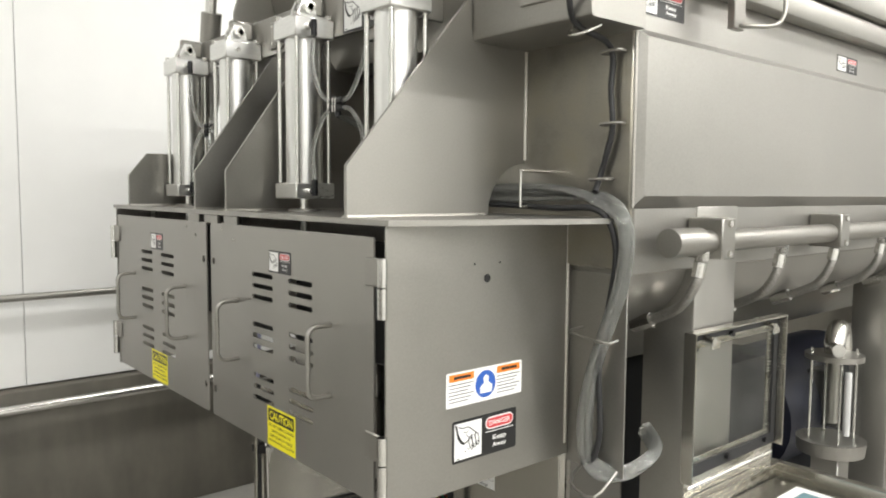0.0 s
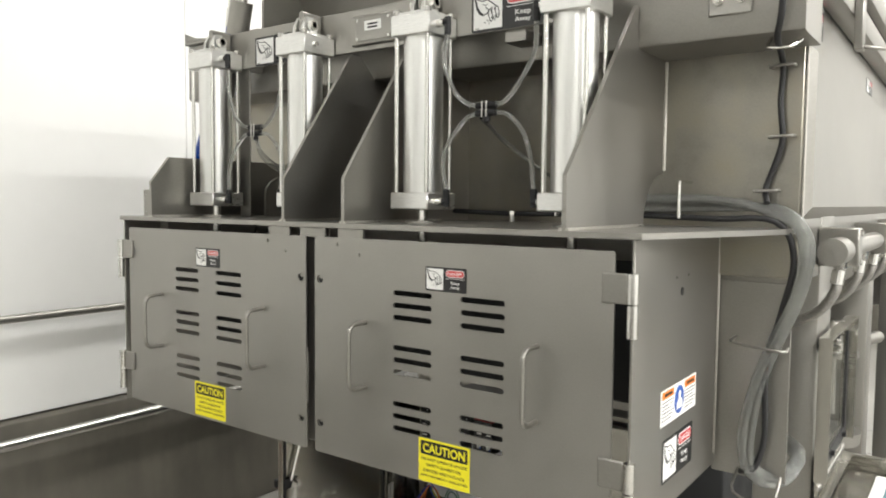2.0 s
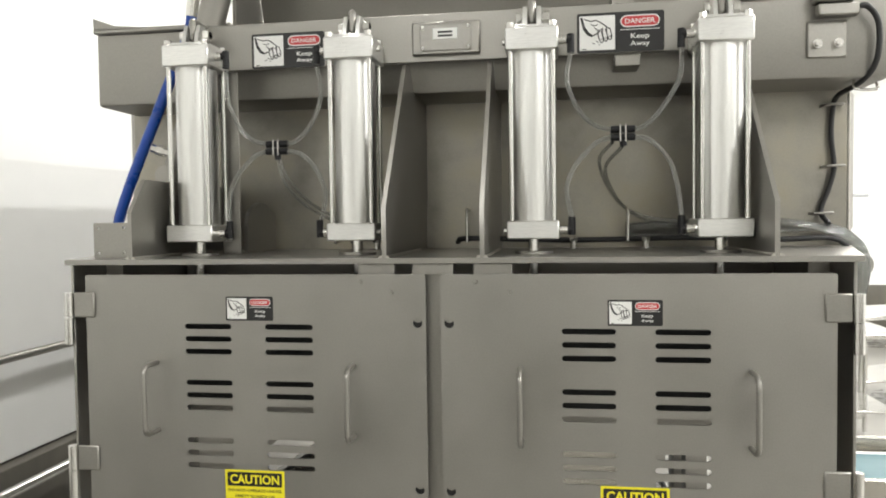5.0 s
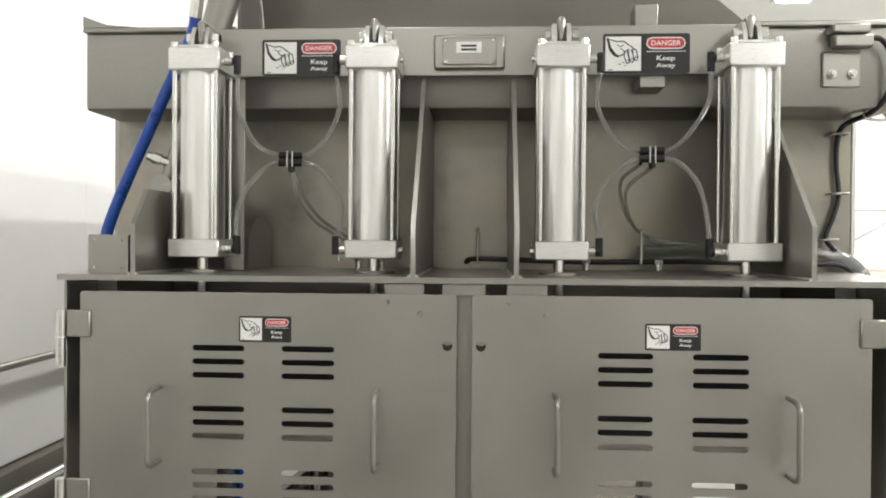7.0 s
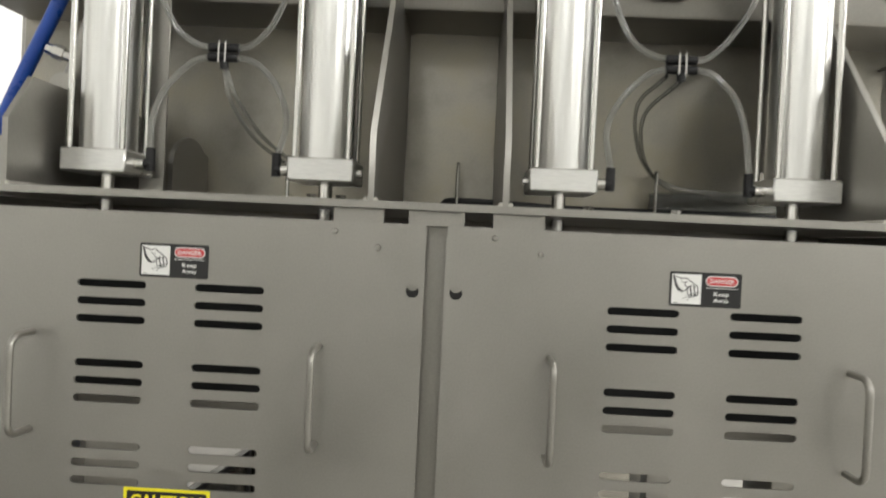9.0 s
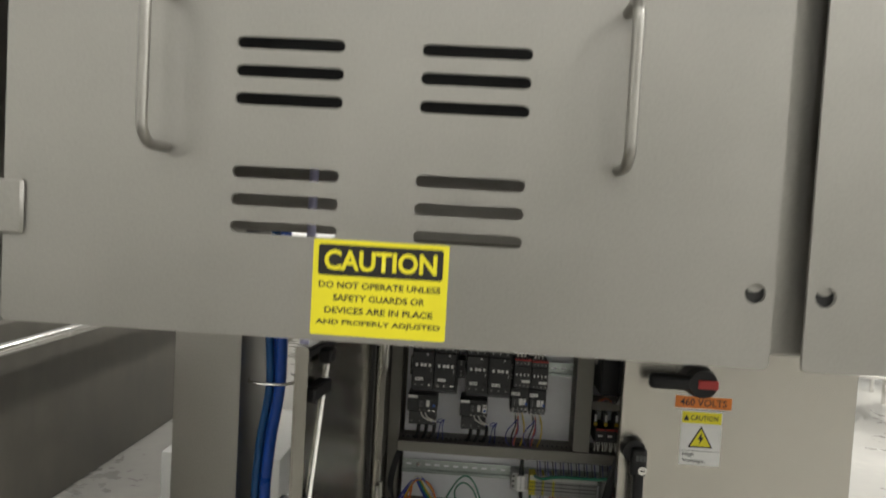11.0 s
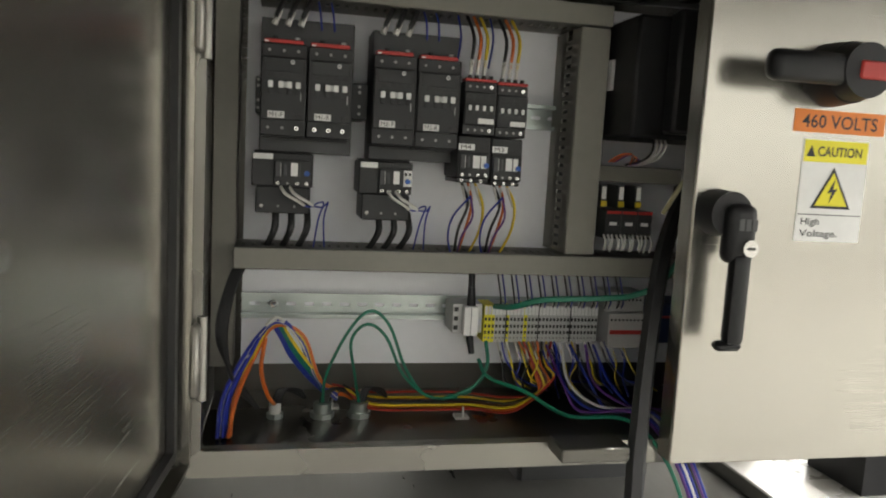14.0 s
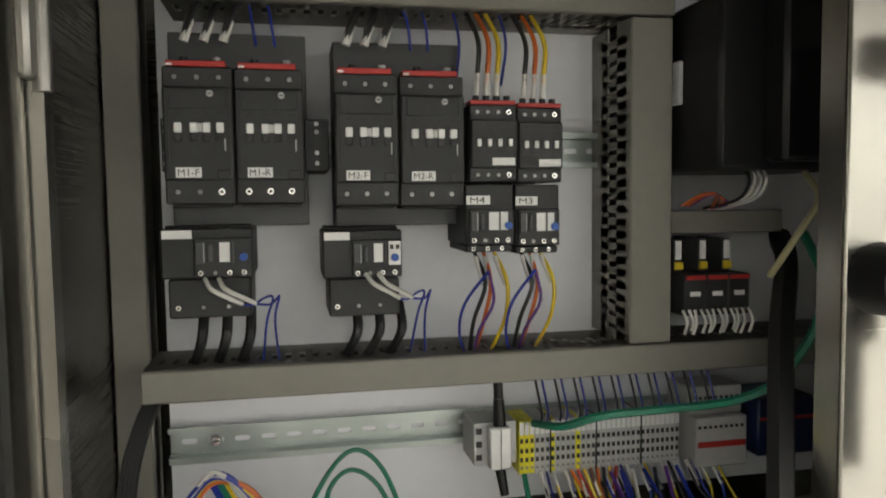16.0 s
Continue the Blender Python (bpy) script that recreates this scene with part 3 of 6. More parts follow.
for x in (-0.30, -0.235, 0.31, 0.50):
    b_ = part("plate_bolt", R((x, 0.47, 1.692), (x, 0.47, 1.712), 0.009, seg=14), CHROME, guard)
    part("bolt_head", R((x, 0.47, 1.712), (x, 0.47, 1.722), 0.0125, seg=6), CHROME, b_)
for x in (-0.352, 0.022, 0.452, 0.78):
    part("hose_hook", S([(x, 0.545, 1.80), (x, 0.46, 1.80), (x, 0.455, 1.795), (x, 0.455, 1.72), (x, 0.46, 1.715), (x, 0.50, 1.715)], 0.004, 8, 3), CHROME, guard)
for x in (-0.215, 0.2115, 0.6315, -0.6235):
    part("rod_collar", R((x, 0.19, 1.692), (x, 0.19, 1.698), 0.045, seg=28), STEEL, guard)
plate = thing("name_plate_holder", "small steel holder with a white nameplate on the beam", "nameplate")
part("holder", B(-0.083, 0.085, 0.238, 0.2495, 2.177, 2.258, 0.004), STEEL, plate)
part("recess", B(-0.063, 0.065, 0.2355, 0.238, 2.186, 2.250, 0.002), STEEL_DOOR, plate)
part("nameplate", B(-0.03, 0.03, 0.2345, 0.2353, 2.214, 2.24), WHITE, plate, "white printed nameplate", False)
for k in range(2):
    part("print_line", B(-0.018, 0.018, 0.2341, 0.2344, 2.219 + 0.009 * k, 2.224 + 0.009 * k), INK, plate, smooth=False)
for x in (-0.055, 0.057):
    for z in (2.193, 2.243):
        part("screw", R((x, 0.236, z), (x, 0.233, z), 0.004, seg=8), CHROME, plate)


# ---------------------------------------------------------------- printed warning labels
def danger_label(parent, m, w, h):
    """Black label with a white pictogram, a red oval and white words, centred on m."""
    lb = flat("warning_label", rect(-w / 2, w / 2, -h / 2, h / 2, h * 0.06), m, INK, parent, 0.0006, "black, white and red warning label")
    up = m @ Matrix.Translation((0, 0, 0.0007))
    up2 = m @ Matrix.Translation((0, 0, 0.0012))
    up3 = m @ Matrix.Translation((0, 0, 0.0017))
    flat("pictogram", rect(-w * 0.47, -w * 0.06, -h * 0.43, h * 0.43), up, WHITE, lb, 0.0003)
    ink = [(-0.462, 0.40), (-0.435, 0.40), (-0.405, 0.16), (-0.36, 0.02), (-0.31, -0.06), (-0.325, -0.10), (-0.385, -0.04), (-0.43, 0.10)]
    flat("sleeve_edge", [(u * w, v * h) for u, v in ink], up2, INK, lb, 0.0002)
    hand = bmesh.new()
    strokes = [([(-0.42, 0.36), (-0.34, 0.30), (-0.27, 0.31), (-0.19, 0.20), (-0.13, 0.10)], 0.007), ([(-0.31, -0.06), (-0.27, -0.02), (-0.24, 0.04)], 0.009),
               ([(-0.30, 0.14), (-0.25, 0.06), (-0.21, 0.10)], 0.006), ([(-0.34, 0.22), (-0.29, 0.18), (-0.26, 0.22)], 0.005), ([(-0.44, -0.40), (-0.39, -0.40)], 0.006),
               ([(-0.28, -0.20), (-0.25, -0.24)], 0.005), ([(-0.32, -0.26), (-0.29, -0.27)], 0.005), ([(-0.25, -0.30), (-0.23, -0.29)], 0.005)]
    for cu, cv, tu, tv in ((-0.235, -0.02, -0.215, -0.20), (-0.185, 0.02, -0.165, -0.17), (-0.135, 0.04, -0.12, -0.13)):
        strokes.append(([(cu - 0.018, cv + 0.10), (cu - 0.020, cv - 0.04), (tu - 0.018, tv), (tu + 0.004, tv - 0.05), (tu + 0.022, tv + 0.03), (cu + 0.022, cv + 0.02), (cu + 0.010, cv + 0.08)], 0.0065))
        strokes.append(([(tu - 0.008, tv + 0.02), (tu + 0.004, tv + 0.05), (tu + 0.014, tv + 0.02)], 0.005))
    for pts, r in strokes:
        n = bmesh.new()
        sweep(n, [(u * w, v * h, 0) for u, v in pts], r * w, 6, 4)
        join(hand, n, up2 @ Matrix.Diagonal((1, 1, 0.02, 1)))
    part("drawing", hand, INK, lb, smooth=False)
    flat("oval", slot(w * 0.225, h * 0.26, w * 0.45, h * 0.30, 6), up, WHITE, lb, 0.0003)
    flat("oval", slot(w * 0.225, h * 0.26, w * 0.425, h * 0.24, 6), up2, RED, lb, 0.0003)
    letters("word", "DANGER", up3 @ Matrix.Translation((w * 0.225, h * 0.26, 0)), WHITE, lb, h * 0.125, w * 0.34, 0.012)
    flat("rule", rect(-w * 0.0, w * 0.45, h * 0.045, h * 0.06), up, WHITE, lb, 0.0003)
    letters("word", "Keep", up @ Matrix.Translation((w * 0.225, -h * 0.13, 0)), WHITE, lb, h * 0.16, w * 0.21, 0.012)
    letters("word", "Away", up @ Matrix.Translation((w * 0.225, -h * 0.31, 0)), WHITE, lb, h * 0.15, w * 0.22, 0.012)
    return lb


def caution_label(parent, m, w, h):
    lb = flat("caution_label", rect(-w / 2, w / 2, -h / 2, h / 2, 0.002), m, YELLOW, parent, 0.0006, "bright yellow caution label")
    up = m @ Matrix.Translation((0, 0, 0.0007))
    flat("header", rect(-w * 0.46, w * 0.46, h * 0.13, h * 0.45, 0.003), up, INK, lb, 0.0003)
    letters("word", "CAUTION", m @ Matrix.Translation((0, h * 0.29, 0.0012)), YELLOW, lb, h * 0.215, w * 0.83, 0.03)
    for k, (words, ww) in enumerate((("DO NOT OPERATE UNLESS", 0.9), ("SAFETY GUARDS OR", 0.68), ("DEVICES ARE IN PLACE", 0.8), ("AND PROPERLY ADJUSTED", 0.92))):
        letters("word", words, up @ Matrix.Translation((0, h * (0.03 - 0.132 * k), 0)), INK, lb, h * 0.068, w * ww, 0.025)
    return lb


danger_label(door_l, on(FRONT, -0.4155, -0.0001, 1.581), 0.111, 0.054)
danger_label(door_r, on(FRONT, 0.423, -0.0001, 1.576), 0.111, 0.054)
caution_label(door_l, on(FRONT, -0.412, -0.0001, 1.166), 0.14, 0.099)
caution_label(door_r, on(FRONT, 0.4215, -0.0001, 1.162), 0.14, 0.099)
danger_label(guard, on(FRONT, -0.405, 0.2499, 2.2085), 0.192, 0.088)
danger_label(guard, on(FRONT, 0.417, 0.2499, 2.2125), 0.202, 0.094)
danger_label(guard, on(SIDE, 0.8521, 0.277, 1.206), 0.196, 0.094)
wl = flat("instruction_label", rect(-0.115, 0.115, -0.038, 0.038, 0.002), on(SIDE, 0.8521, 0.276, 1.323), WHITE, guard, 0.0006, "white instruction label with orange headers and a blue disc")
up = on(SIDE, 0.8521, 0.276, 1.323) @ Matrix.Translation((0, 0, 0.0007))
for a, b in ((-0.108, -0.035), (0.035, 0.108)):
    flat("header", rect(a, b, 0.018, 0.034), up, ORANGE, wl, 0.0003)
    flat("header_print", rect(a + 0.014, b - 0.01, 0.023, 0.029), up @ Matrix.Translation((0, 0, 0.0005)), INK, wl, 0.0002)
    for k in range(6):
        flat("print_line", rect(a, b - 0.008 * (k % 3), 0.010 - 0.0075 * k, 0.0120 - 0.0075 * k), up, MID_PLASTIC, wl, 0.0002)
flat("disc", ring(0, 0, 0.031, 28), up, BLUE, wl, 0.0003)
flat("disc_shape", [(-0.016, -0.02), (0.018, -0.02), (0.02, -0.004), (0.008, 0.004), (0.009, 0.016), (0.0, 0.021), (-0.007, 0.014), (-0.005, 0.003), (-0.016, -0.006)], up @ Matrix.Translation((0, 0, 0.0005)), WHITE, wl, 0.0003)

# ---------------------------------------------------------------- air tubing between the cylinders
def air_tubing(cx, s, tz, label):
    t = thing("air_tubing", label, "air tubing", (cx, 0.17, tz), "tubing between cylinders")
    part("manifold", rod(rod(bmesh.new(), (-0.027, 0, 0.008), (0.027, 0, 0.008), 0.0085, seg=14), (-0.027, -0.002, -0.010), (0.027, -0.002, -0.010), 0.0085, seg=14), BLACK, t, "black plastic tee fittings")
    part("tee", R((0.0, 0, -0.01), (0.002, 0, -0.03), 0.008, seg=12), BLACK, t)
    for x in (-0.006, 0.006):
        part("cable_tie", S([(x, -0.0115, 0.018), (x, -0.0125, 0.0), (x, -0.0125, -0.02)], 0.0014, 6, 3), WIRE_WHITE, t)
    L, Rr = -0.128, 0.134
    up_z, lo_z = 0.190, -0.190
    EL, ER = (-0.1275, 0.1045) if s > 0 else (-0.115, 0.129)
    part("tube", S([(EL, 0, up_z), (L + 0.004, 0, 0.12), (-0.095, 0, 0.05), (-0.06, 0, 0.018), (-0.027, 0, 0.008)], 0.0055, 10), TUBE_CLEAR, t, "clear plastic air tube")
    part("tube", S([(ER, 0, up_z), ((Rr - 0.012 + ER) / 2, 0, 0.12), (0.085, 0, 0.05), (0.05, 0, 0.015), (0.027, 0, 0.008)], 0.0055, 10), TUBE_CLEAR, t, "clear plastic air tube")
    part("tube", S([(-0.027, -0.002, -0.010), (-0.06, 0, -0.022), (-0.105, 0, -0.07), (L + 0.002, 0, -0.125), (EL, 0, lo_z)], 0.0055, 10), TUBE_CLEAR, t, "clear plastic air tube")
    part("tube", S([(0.027, -0.002, -0.010), (0.06, 0, -0.018), (0.10, 0, -0.06), (Rr - 0.014, 0, -0.12), (ER, 0, lo_z)], 0.0055, 10), TUBE_CLEAR, t, "clear plastic air tube")
    if s < 0:
        drops = ([(-0.022, 0.01, -0.020), (-0.045, 0.13, -0.051), (-0.014, 0.25, -0.116), (0.035, 0.32, -0.166), (0.10, 0.33, -0.193), (0.18, 0.30, -0.203)],
                 [(0.0, 0, -0.03), (-0.030, 0.13, -0.068), (-0.004, 0.25, -0.124), (0.040, 0.32, -0.170), (0.105, 0.335, -0.205), (0.19, 0.31, -0.214)])
    else:
        drops = ([(0.002, 0, -0.03), (0.010, 0.02, -0.086), (0.030, 0.11, -0.140), (0.072, 0.20, -0.178), (0.10, 0.29, -0.20)],
                 [(0.006, 0, -0.03), (0.020, 0.02, -0.078), (0.042, 0.11, -0.132), (0.080, 0.20, -0.170), (0.11, 0.29, -0.195)])
    for pts in drops:
        part("tube", S(pts, 0.0042, 8), TUBE_CLEAR, t, "clear plastic air tube")
    return t


air_tubing(-0.408, 1, 1.956, "clear air tubes joined by black tee fittings, between two cylinders")
air_tubing(0.4145, -1, 1.966, "clear air tubes joined by black tee fittings, between two cylinders")

# ---------------------------------------------------------------- hose bundle along the plate and down the wing panel
bundle = thing("hose_bundle", "bundle of clear air tubes with a black cable, tied to hooks", "hose bundle")
rng = random.Random(4)
for k in range(9):
    a = 2 * math.pi * k / 8
    rr = 0.0 if k == 8 else 0.0125
    dx, dy, dz = rr * math.cos(a), rr * math.sin(a), rr * math.sin(a)
    spread = 0.8 + 0.7 * rng.random()
    pts = [(0.45, 0.50 + dy * 0.6, 1.722 + 0.004 * k), (0.72, 0.50 + dy * 0.6, 1.730 + 0.0045 * k), (0.88, 0.505 + dy, 1.735 + 0.003 * k), (0.985 + dx, 0.505 + dy, 1.732 + dz),
           (1.043 + dx, 0.505 + dy, 1.690 + dz * 0.5), (1.054 + dx, 0.505 + dy, 1.62), (1.035 + dx, 0.51 + dy, 1.53), (0.995 + dx, 0.515 + dy, 1.43), (0.957 + dx * spread, 0.52 + dy, 1.32),
           (0.935 + dx * spread * 1.3, 0.525 + dy, 1.21), (0.938 + dx * spread, 0.53 + dy, 1.135 + dz), (0.965 + dx, 0.535 + dy, 1.098 + dz), (1.0 + dx, 0.572 + dy, 1.088 + dz), (1.02 + dx, 0.62 + dy, 1.10 + dz), (1.02 + dx, 0.69 + dy, 1.125 + dz), (0.95 + dx, 0.75 + dy, 1.145 + dz)]
    part("tube", S(pts, 0.0055, 10, 5), TUBE_CLEAR, bundle)
part("cable", S([(-0.01, 0.50, 1.712), (0.03, 0.47, 1.722), (0.30, 0.48, 1.715), (0.60, 0.49, 1.718), (0.85, 0.485, 1.712), (0.99, 0.49, 1.708), (1.03, 0.50, 1.62), (1.0, 0.515, 1.48),
                (0.975, 0.52, 1.35), (0.975, 0.53, 1.2), (0.955, 0.53, 1.12), (0.92, 0.54, 1.10)], 0.0072, 10, 5), RUBBER, bundle, "black cable")
part("tie_hook", S([(0.895, 0.558, 1.425), (0.905, 0.50, 1.42), (1.012, 0.488, 1.412), (1.018, 0.53, 1.414)], 0.0035, 8, 3), STEEL, bundle)
part("lower_hook", S([(0.91, 0.562, 1.10), (0.915, 0.50, 1.06), (1.0, 0.48, 1.055), (1.01, 0.55, 1.10)], 0.0035, 8, 3), STEEL, bundle)
# sensor cable down the corner of the body
sc = thing("sensor_cable", "black sensor cable in wire clips from a switch bracket", "cable")
part("cable", S([(0.96, 0.33, 2.265), (0.995, 0.33, 2.262), (1.02, 0.335, 2.22), (1.018, 0.34, 2.14), (1.002, 0.385, 2.098), (0.988, 0.50, 2.082), (0.986, 0.53, 2.05), (0.983, 0.53, 1.98), (0.990, 0.53, 1.90), (0.978, 0.53, 1.845), (0.958, 0.53, 1.785), (0.968, 0.50, 1.75)], 0.0068, 10, 6), RUBBER, sc)
for z, x in ((2.062, 0.986), (1.902, 0.989), (1.778, 0.960)):
    part("clip", S([(x - 0.024, 0.545, z), (x - 0.022, 0.516, z), (x + 0.022, 0.516, z + 0.002), (x + 0.024, 0.545, z + 0.002)], 0.0035, 8, 3), STEEL, sc)
part("clip", S([(0.99, 0.40, 2.106), (0.985, 0.38, 2.08), (1.03, 0.37, 2.075), (1.045, 0.41, 2.095)], 0.0035, 8, 3), CHROME, sc)
sb = thing("switch_bracket", "steel safety switch bracket with two bolts", "bracket")
part("plate", B(0.866, 0.957, 0.352, 0.359, 2.152, 2.24, 0.003), STEEL, sb)
part("switch", B(0.882, 0.975, 0.322, 0.352, 2.245, 2.275, 0.004), STEEL, sb)
part("switch_cap", B(0.876, 0.965, 0.318, 0.36, 2.278, 2.30, 0.004), STEEL, sb)
for x in (0.888, 0.935):
    for z in (2.185,):
        bt = part("bolt", R((x, 0.352, z), (x, 0.346, z), 0.011, seg=16), CHROME, sb)
        part("bolt_head", R((x, 0.346, z), (x, 0.337, z), 0.0075, seg=6), CHROME, bt)

# ---------------------------------------------------------------- left end: junction plate, blue hose, angled pipe
jb = thing("junction_plate", "small folded steel plate with four holes beside the cylinder", "bracket")
part("plate", sheet(rect(-0.832, -0.742, 1.692, 1.777, 0.003), [ring(x, z, 0.0035, 8) for x in (-0.82, -0.754) for z in (1.705, 1.765)], lambda u, v, w: (u, 0.064 + w, v), 0.003), STEEL, jb)
part("flange", B(-0.745, -0.742, 0.0675, 0.16, 1.692, 1.777), STEEL, jb)
bh = thing("blue_air_hose", "bright blue air hose rising past the cylinder", "hose")
part("hose", S([(-0.925, 0.30, 1.70), (-0.913, 0.30, 1.787), (-0.869, 0.30, 1.901), (-0.811, 0.30, 2.029), (-0.753, 0.30, 2.157), (-0.70, 0.30, 2.27), (-0.685, 0.30, 2.33)], 0.0145, 14), HOSE_BLUE, bh)
part("ferrule", R((-0.688, 0.30, 2.32), (-0.68, 0.30, 2.38), 0.016, seg=14), CHROME, bh)
part("coupling", R((-0.68, 0.30, 2.38), (-0.674, 0.30, 2.45), 0.012, seg=6), CHROME, bh)
ap = thing("angled_air_pipe", "angled grey steel actuator with a thick collar", "actuator")
part("rod", R((-0.757, 0.295, 1.90), (-0.628, 0.283, 2.29), 0.021), STEEL, ap)
part("collar", R((-0.630, 0.283, 2.285), (-0.598, 0.277, 2.385), 0.036, seg=24), STEEL, ap)
part("upper_rod", R((-0.598, 0.277, 2.385), (-0.56, 0.272, 2.55), 0.017), CHROME, ap)
part("fitting", R((-0.795, 0.27, 1.975), (-0.735, 0.285, 1.955), 0.011, seg=6), CHROME, ap)
part("fitting_nut", R((-0.782, 0.273, 1.971), (-0.764, 0.278, 1.965), 0.015, seg=6), CHROME, ap)
part("pivot", R((-0.757, 0.262, 1.900), (-0.757, 0.33, 1.900), 0.027, seg=24), STEEL, ap)

# column between the middle gussets and round-topped shaft plates
part("column_plate", sheet([(-0.108, 1.693), (0.106, 1.693), (0.106, 1.802), (0.10, 1.816), (0.10, 2.103), (-0.092, 2.103), (-0.092, 1.816), (-0.108, 1.802)], [], lambda u, v, w: (u, 0.530 + w, v), 0.0145), STAINED, guard)
part("shaft_plate", sheet([(0.34, 1.6925), (0.544, 1.6925), (0.544, 1.80)] + [(0.44 + 0.10 * math.cos(a), 1.765 + 0.065 * math.sin(a)) for a in (radians(20 * k) for k in range(2, 10))] + [(0.34, 1.765)], [], lambda u, v, w: (-0.572 + w, u, v), 0.010), STEEL, guard)

# ---------------------------------------------------------------- electrical cabinet
cab = thing("electrical_cabinet", "open stainless electrical cabinet under the mixer", "electrical cabinet")
CZ0, CZ1 = 0.432, 1.045
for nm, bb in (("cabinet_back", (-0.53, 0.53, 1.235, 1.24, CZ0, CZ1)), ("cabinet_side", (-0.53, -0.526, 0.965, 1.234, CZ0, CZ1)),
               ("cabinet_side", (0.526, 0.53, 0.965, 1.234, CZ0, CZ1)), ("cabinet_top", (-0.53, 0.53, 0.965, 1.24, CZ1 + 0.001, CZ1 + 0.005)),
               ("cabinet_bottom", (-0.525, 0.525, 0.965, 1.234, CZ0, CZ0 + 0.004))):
    part(nm, B(*bb, 0.001), BRUSHED_SHADE, cab, smooth=False)
part("front_frame", sheet(rect(-0.53, 0.53, CZ0 - 0.002, CZ1 + 0.005, 0.003), [rect(-0.515, 0.504, 0.460, 1.036, 0.004)], lambda u, v, w: (u, 0.946 + w, v), 0.018), FRAME, cab, smooth=False)
part("mounting_panel", B(-0.487, 0.50, 1.185, 1.188, 0.49, 1.02), PANEL_WHITE, cab, "white painted mounting panel", False)
part("lip_bracket", B(-0.115, -0.03, 0.90, 0.944, 0.452, 0.470, 0.002), BRUSHED_SHADE, cab)
part("top_plug", R((-0.45, 1.175, 1.025), (-0.45, 1.17, 1.025), 0.016, seg=20), DARK_SEAL, cab)

# closed door with its hardware
rd = thing("cabinet_door", "brushed stainless cabinet door with black handles, standing closed", "cabinet door")
part("panel", B(0.024, 0.533, 0.905, 0.909, 0.445, 1.025, 0.0015), BRUSHED, rd)
for bb in ((0.024, 0.028, 0.9095, 0.935, 0.447, 1.023), (0.529, 0.533, 0.9095, 0.935, 0.447, 1.023), (0.0285, 0.5285, 0.9095, 0.935, 1.021, 1.025), (0.0285, 0.5285, 0.9095, 0.935, 0.445, 0.449)):
    part("return_edge", B(*bb), BRUSHED, rd, smooth=False)
sw = part("disconnect_handle", R((0.182, 0.905, 0.912), (0.182, 0.868, 0.912), 0.037, 0.034, 28), BLACK, rd, "black rotary disconnect handle with red insert")
part("lever", B(0.068, 0.182, 0.846, 0.872, 0.895, 0.929, 0.011, 3), BLACK, sw)
part("hub", R((0.182, 0.872, 0.912), (0.182, 0.845, 0.912), 0.033, 0.030, 28), BLACK, sw)
part("red_insert", B(0.170, 0.213, 0.842, 0.846, 0.902, 0.922, 0.002), RED_BAR, sw)
hd = part("swing_handle", R((0.052, 0.905, 0.748), (0.052, 0.872, 0.748), 0.027, 0.025, 26), BLACK, rd, "black locking swing handle")
hb = bmesh.new()
box(hb, 0.043, 0.079, 0.858, 0.884, 0.693, 0.760, 0.011, 3)
box(hb, 0.050, 0.073, 0.855, 0.873, 0.602, 0.705, 0.007, 2)
part("grip", hb, BLACK, hd)
part("grip_toe", B(0.041, 0.073, 0.858, 0.874, 0.595, 0.606, 0.004), BLACK, hd)
part("key_lock", R((0.067, 0.858, 0.712), (0.067, 0.853, 0.712), 0.0095, seg=20), CHROME, hd)
part("key_slot", B(0.062, 0.072, 0.8525, 0.8529, 0.7105, 0.7135), INK, hd, smooth=False)
for k in range(3):
    part("maker_mark", B(0.053 + 0.008 * k, 0.059 + 0.008 * k, 0.8572, 0.8579, 0.731, 0.744), MID_PLASTIC, hd, smooth=False)
vl = flat("voltage_label", rect(0.141, 0.264, 0.846, 0.872), on(FRONT, 0, 0.9048, 0), ORANGE, rd, 0.0005, "orange voltage label")
letters("word", "460 VOLTS", on(FRONT, 0.2025, 0.9041, 0.859), INK, vl, 0.0155, 0.102, 0.01)
hv = flat("hazard_label", rect(0.157, 0.246, 0.718, 0.839, 0.001), on(FRONT, 0, 0.9048, 0), WHITE, rd, 0.0005, "white and yellow high voltage caution label")
flat("header", rect(0.1585, 0.2445, 0.812, 0.8375), on(FRONT, 0, 0.9042, 0), YELLOW, hv, 0.0003)
letters("word", "CAUTION", on(FRONT, 0.2065, 0.9037, 0.8245), INK, hv, 0.0115, 0.060, 0.015)
flat("small_triangle", [(0.1615, 0.818), (0.1735, 0.818), (0.1675, 0.831)], on(FRONT, 0, 0.9037, 0), INK, hv, 0.0002)
flat("triangle", [(0.174, 0.7575), (0.229, 0.7575), (0.2015, 0.8065)], on(FRONT, 0, 0.9042, 0), INK, hv, 0.0003)
flat("triangle_field", [(0.1795, 0.7608), (0.2235, 0.7608), (0.2015, 0.8000)], on(FRONT, 0, 0.9037, 0), YELLOW, hv, 0.0003)
flat("bolt_sign", [(0.204, 0.793), (0.195, 0.776), (0.2005, 0.777), (0.198, 0.764), (0.208, 0.7815), (0.2025, 0.7805)], on(FRONT, 0, 0.9032, 0), INK, hv, 0.0003)
flat("rule", rect(0.1585, 0.2445, 0.7495, 0.7505), on(FRONT, 0, 0.9042, 0), INK, hv, 0.0002)
letters("word", "High", on(FRONT, 0.1765, 0.9042, 0.7405), INK, hv, 0.0105, 0.025, 0.015)
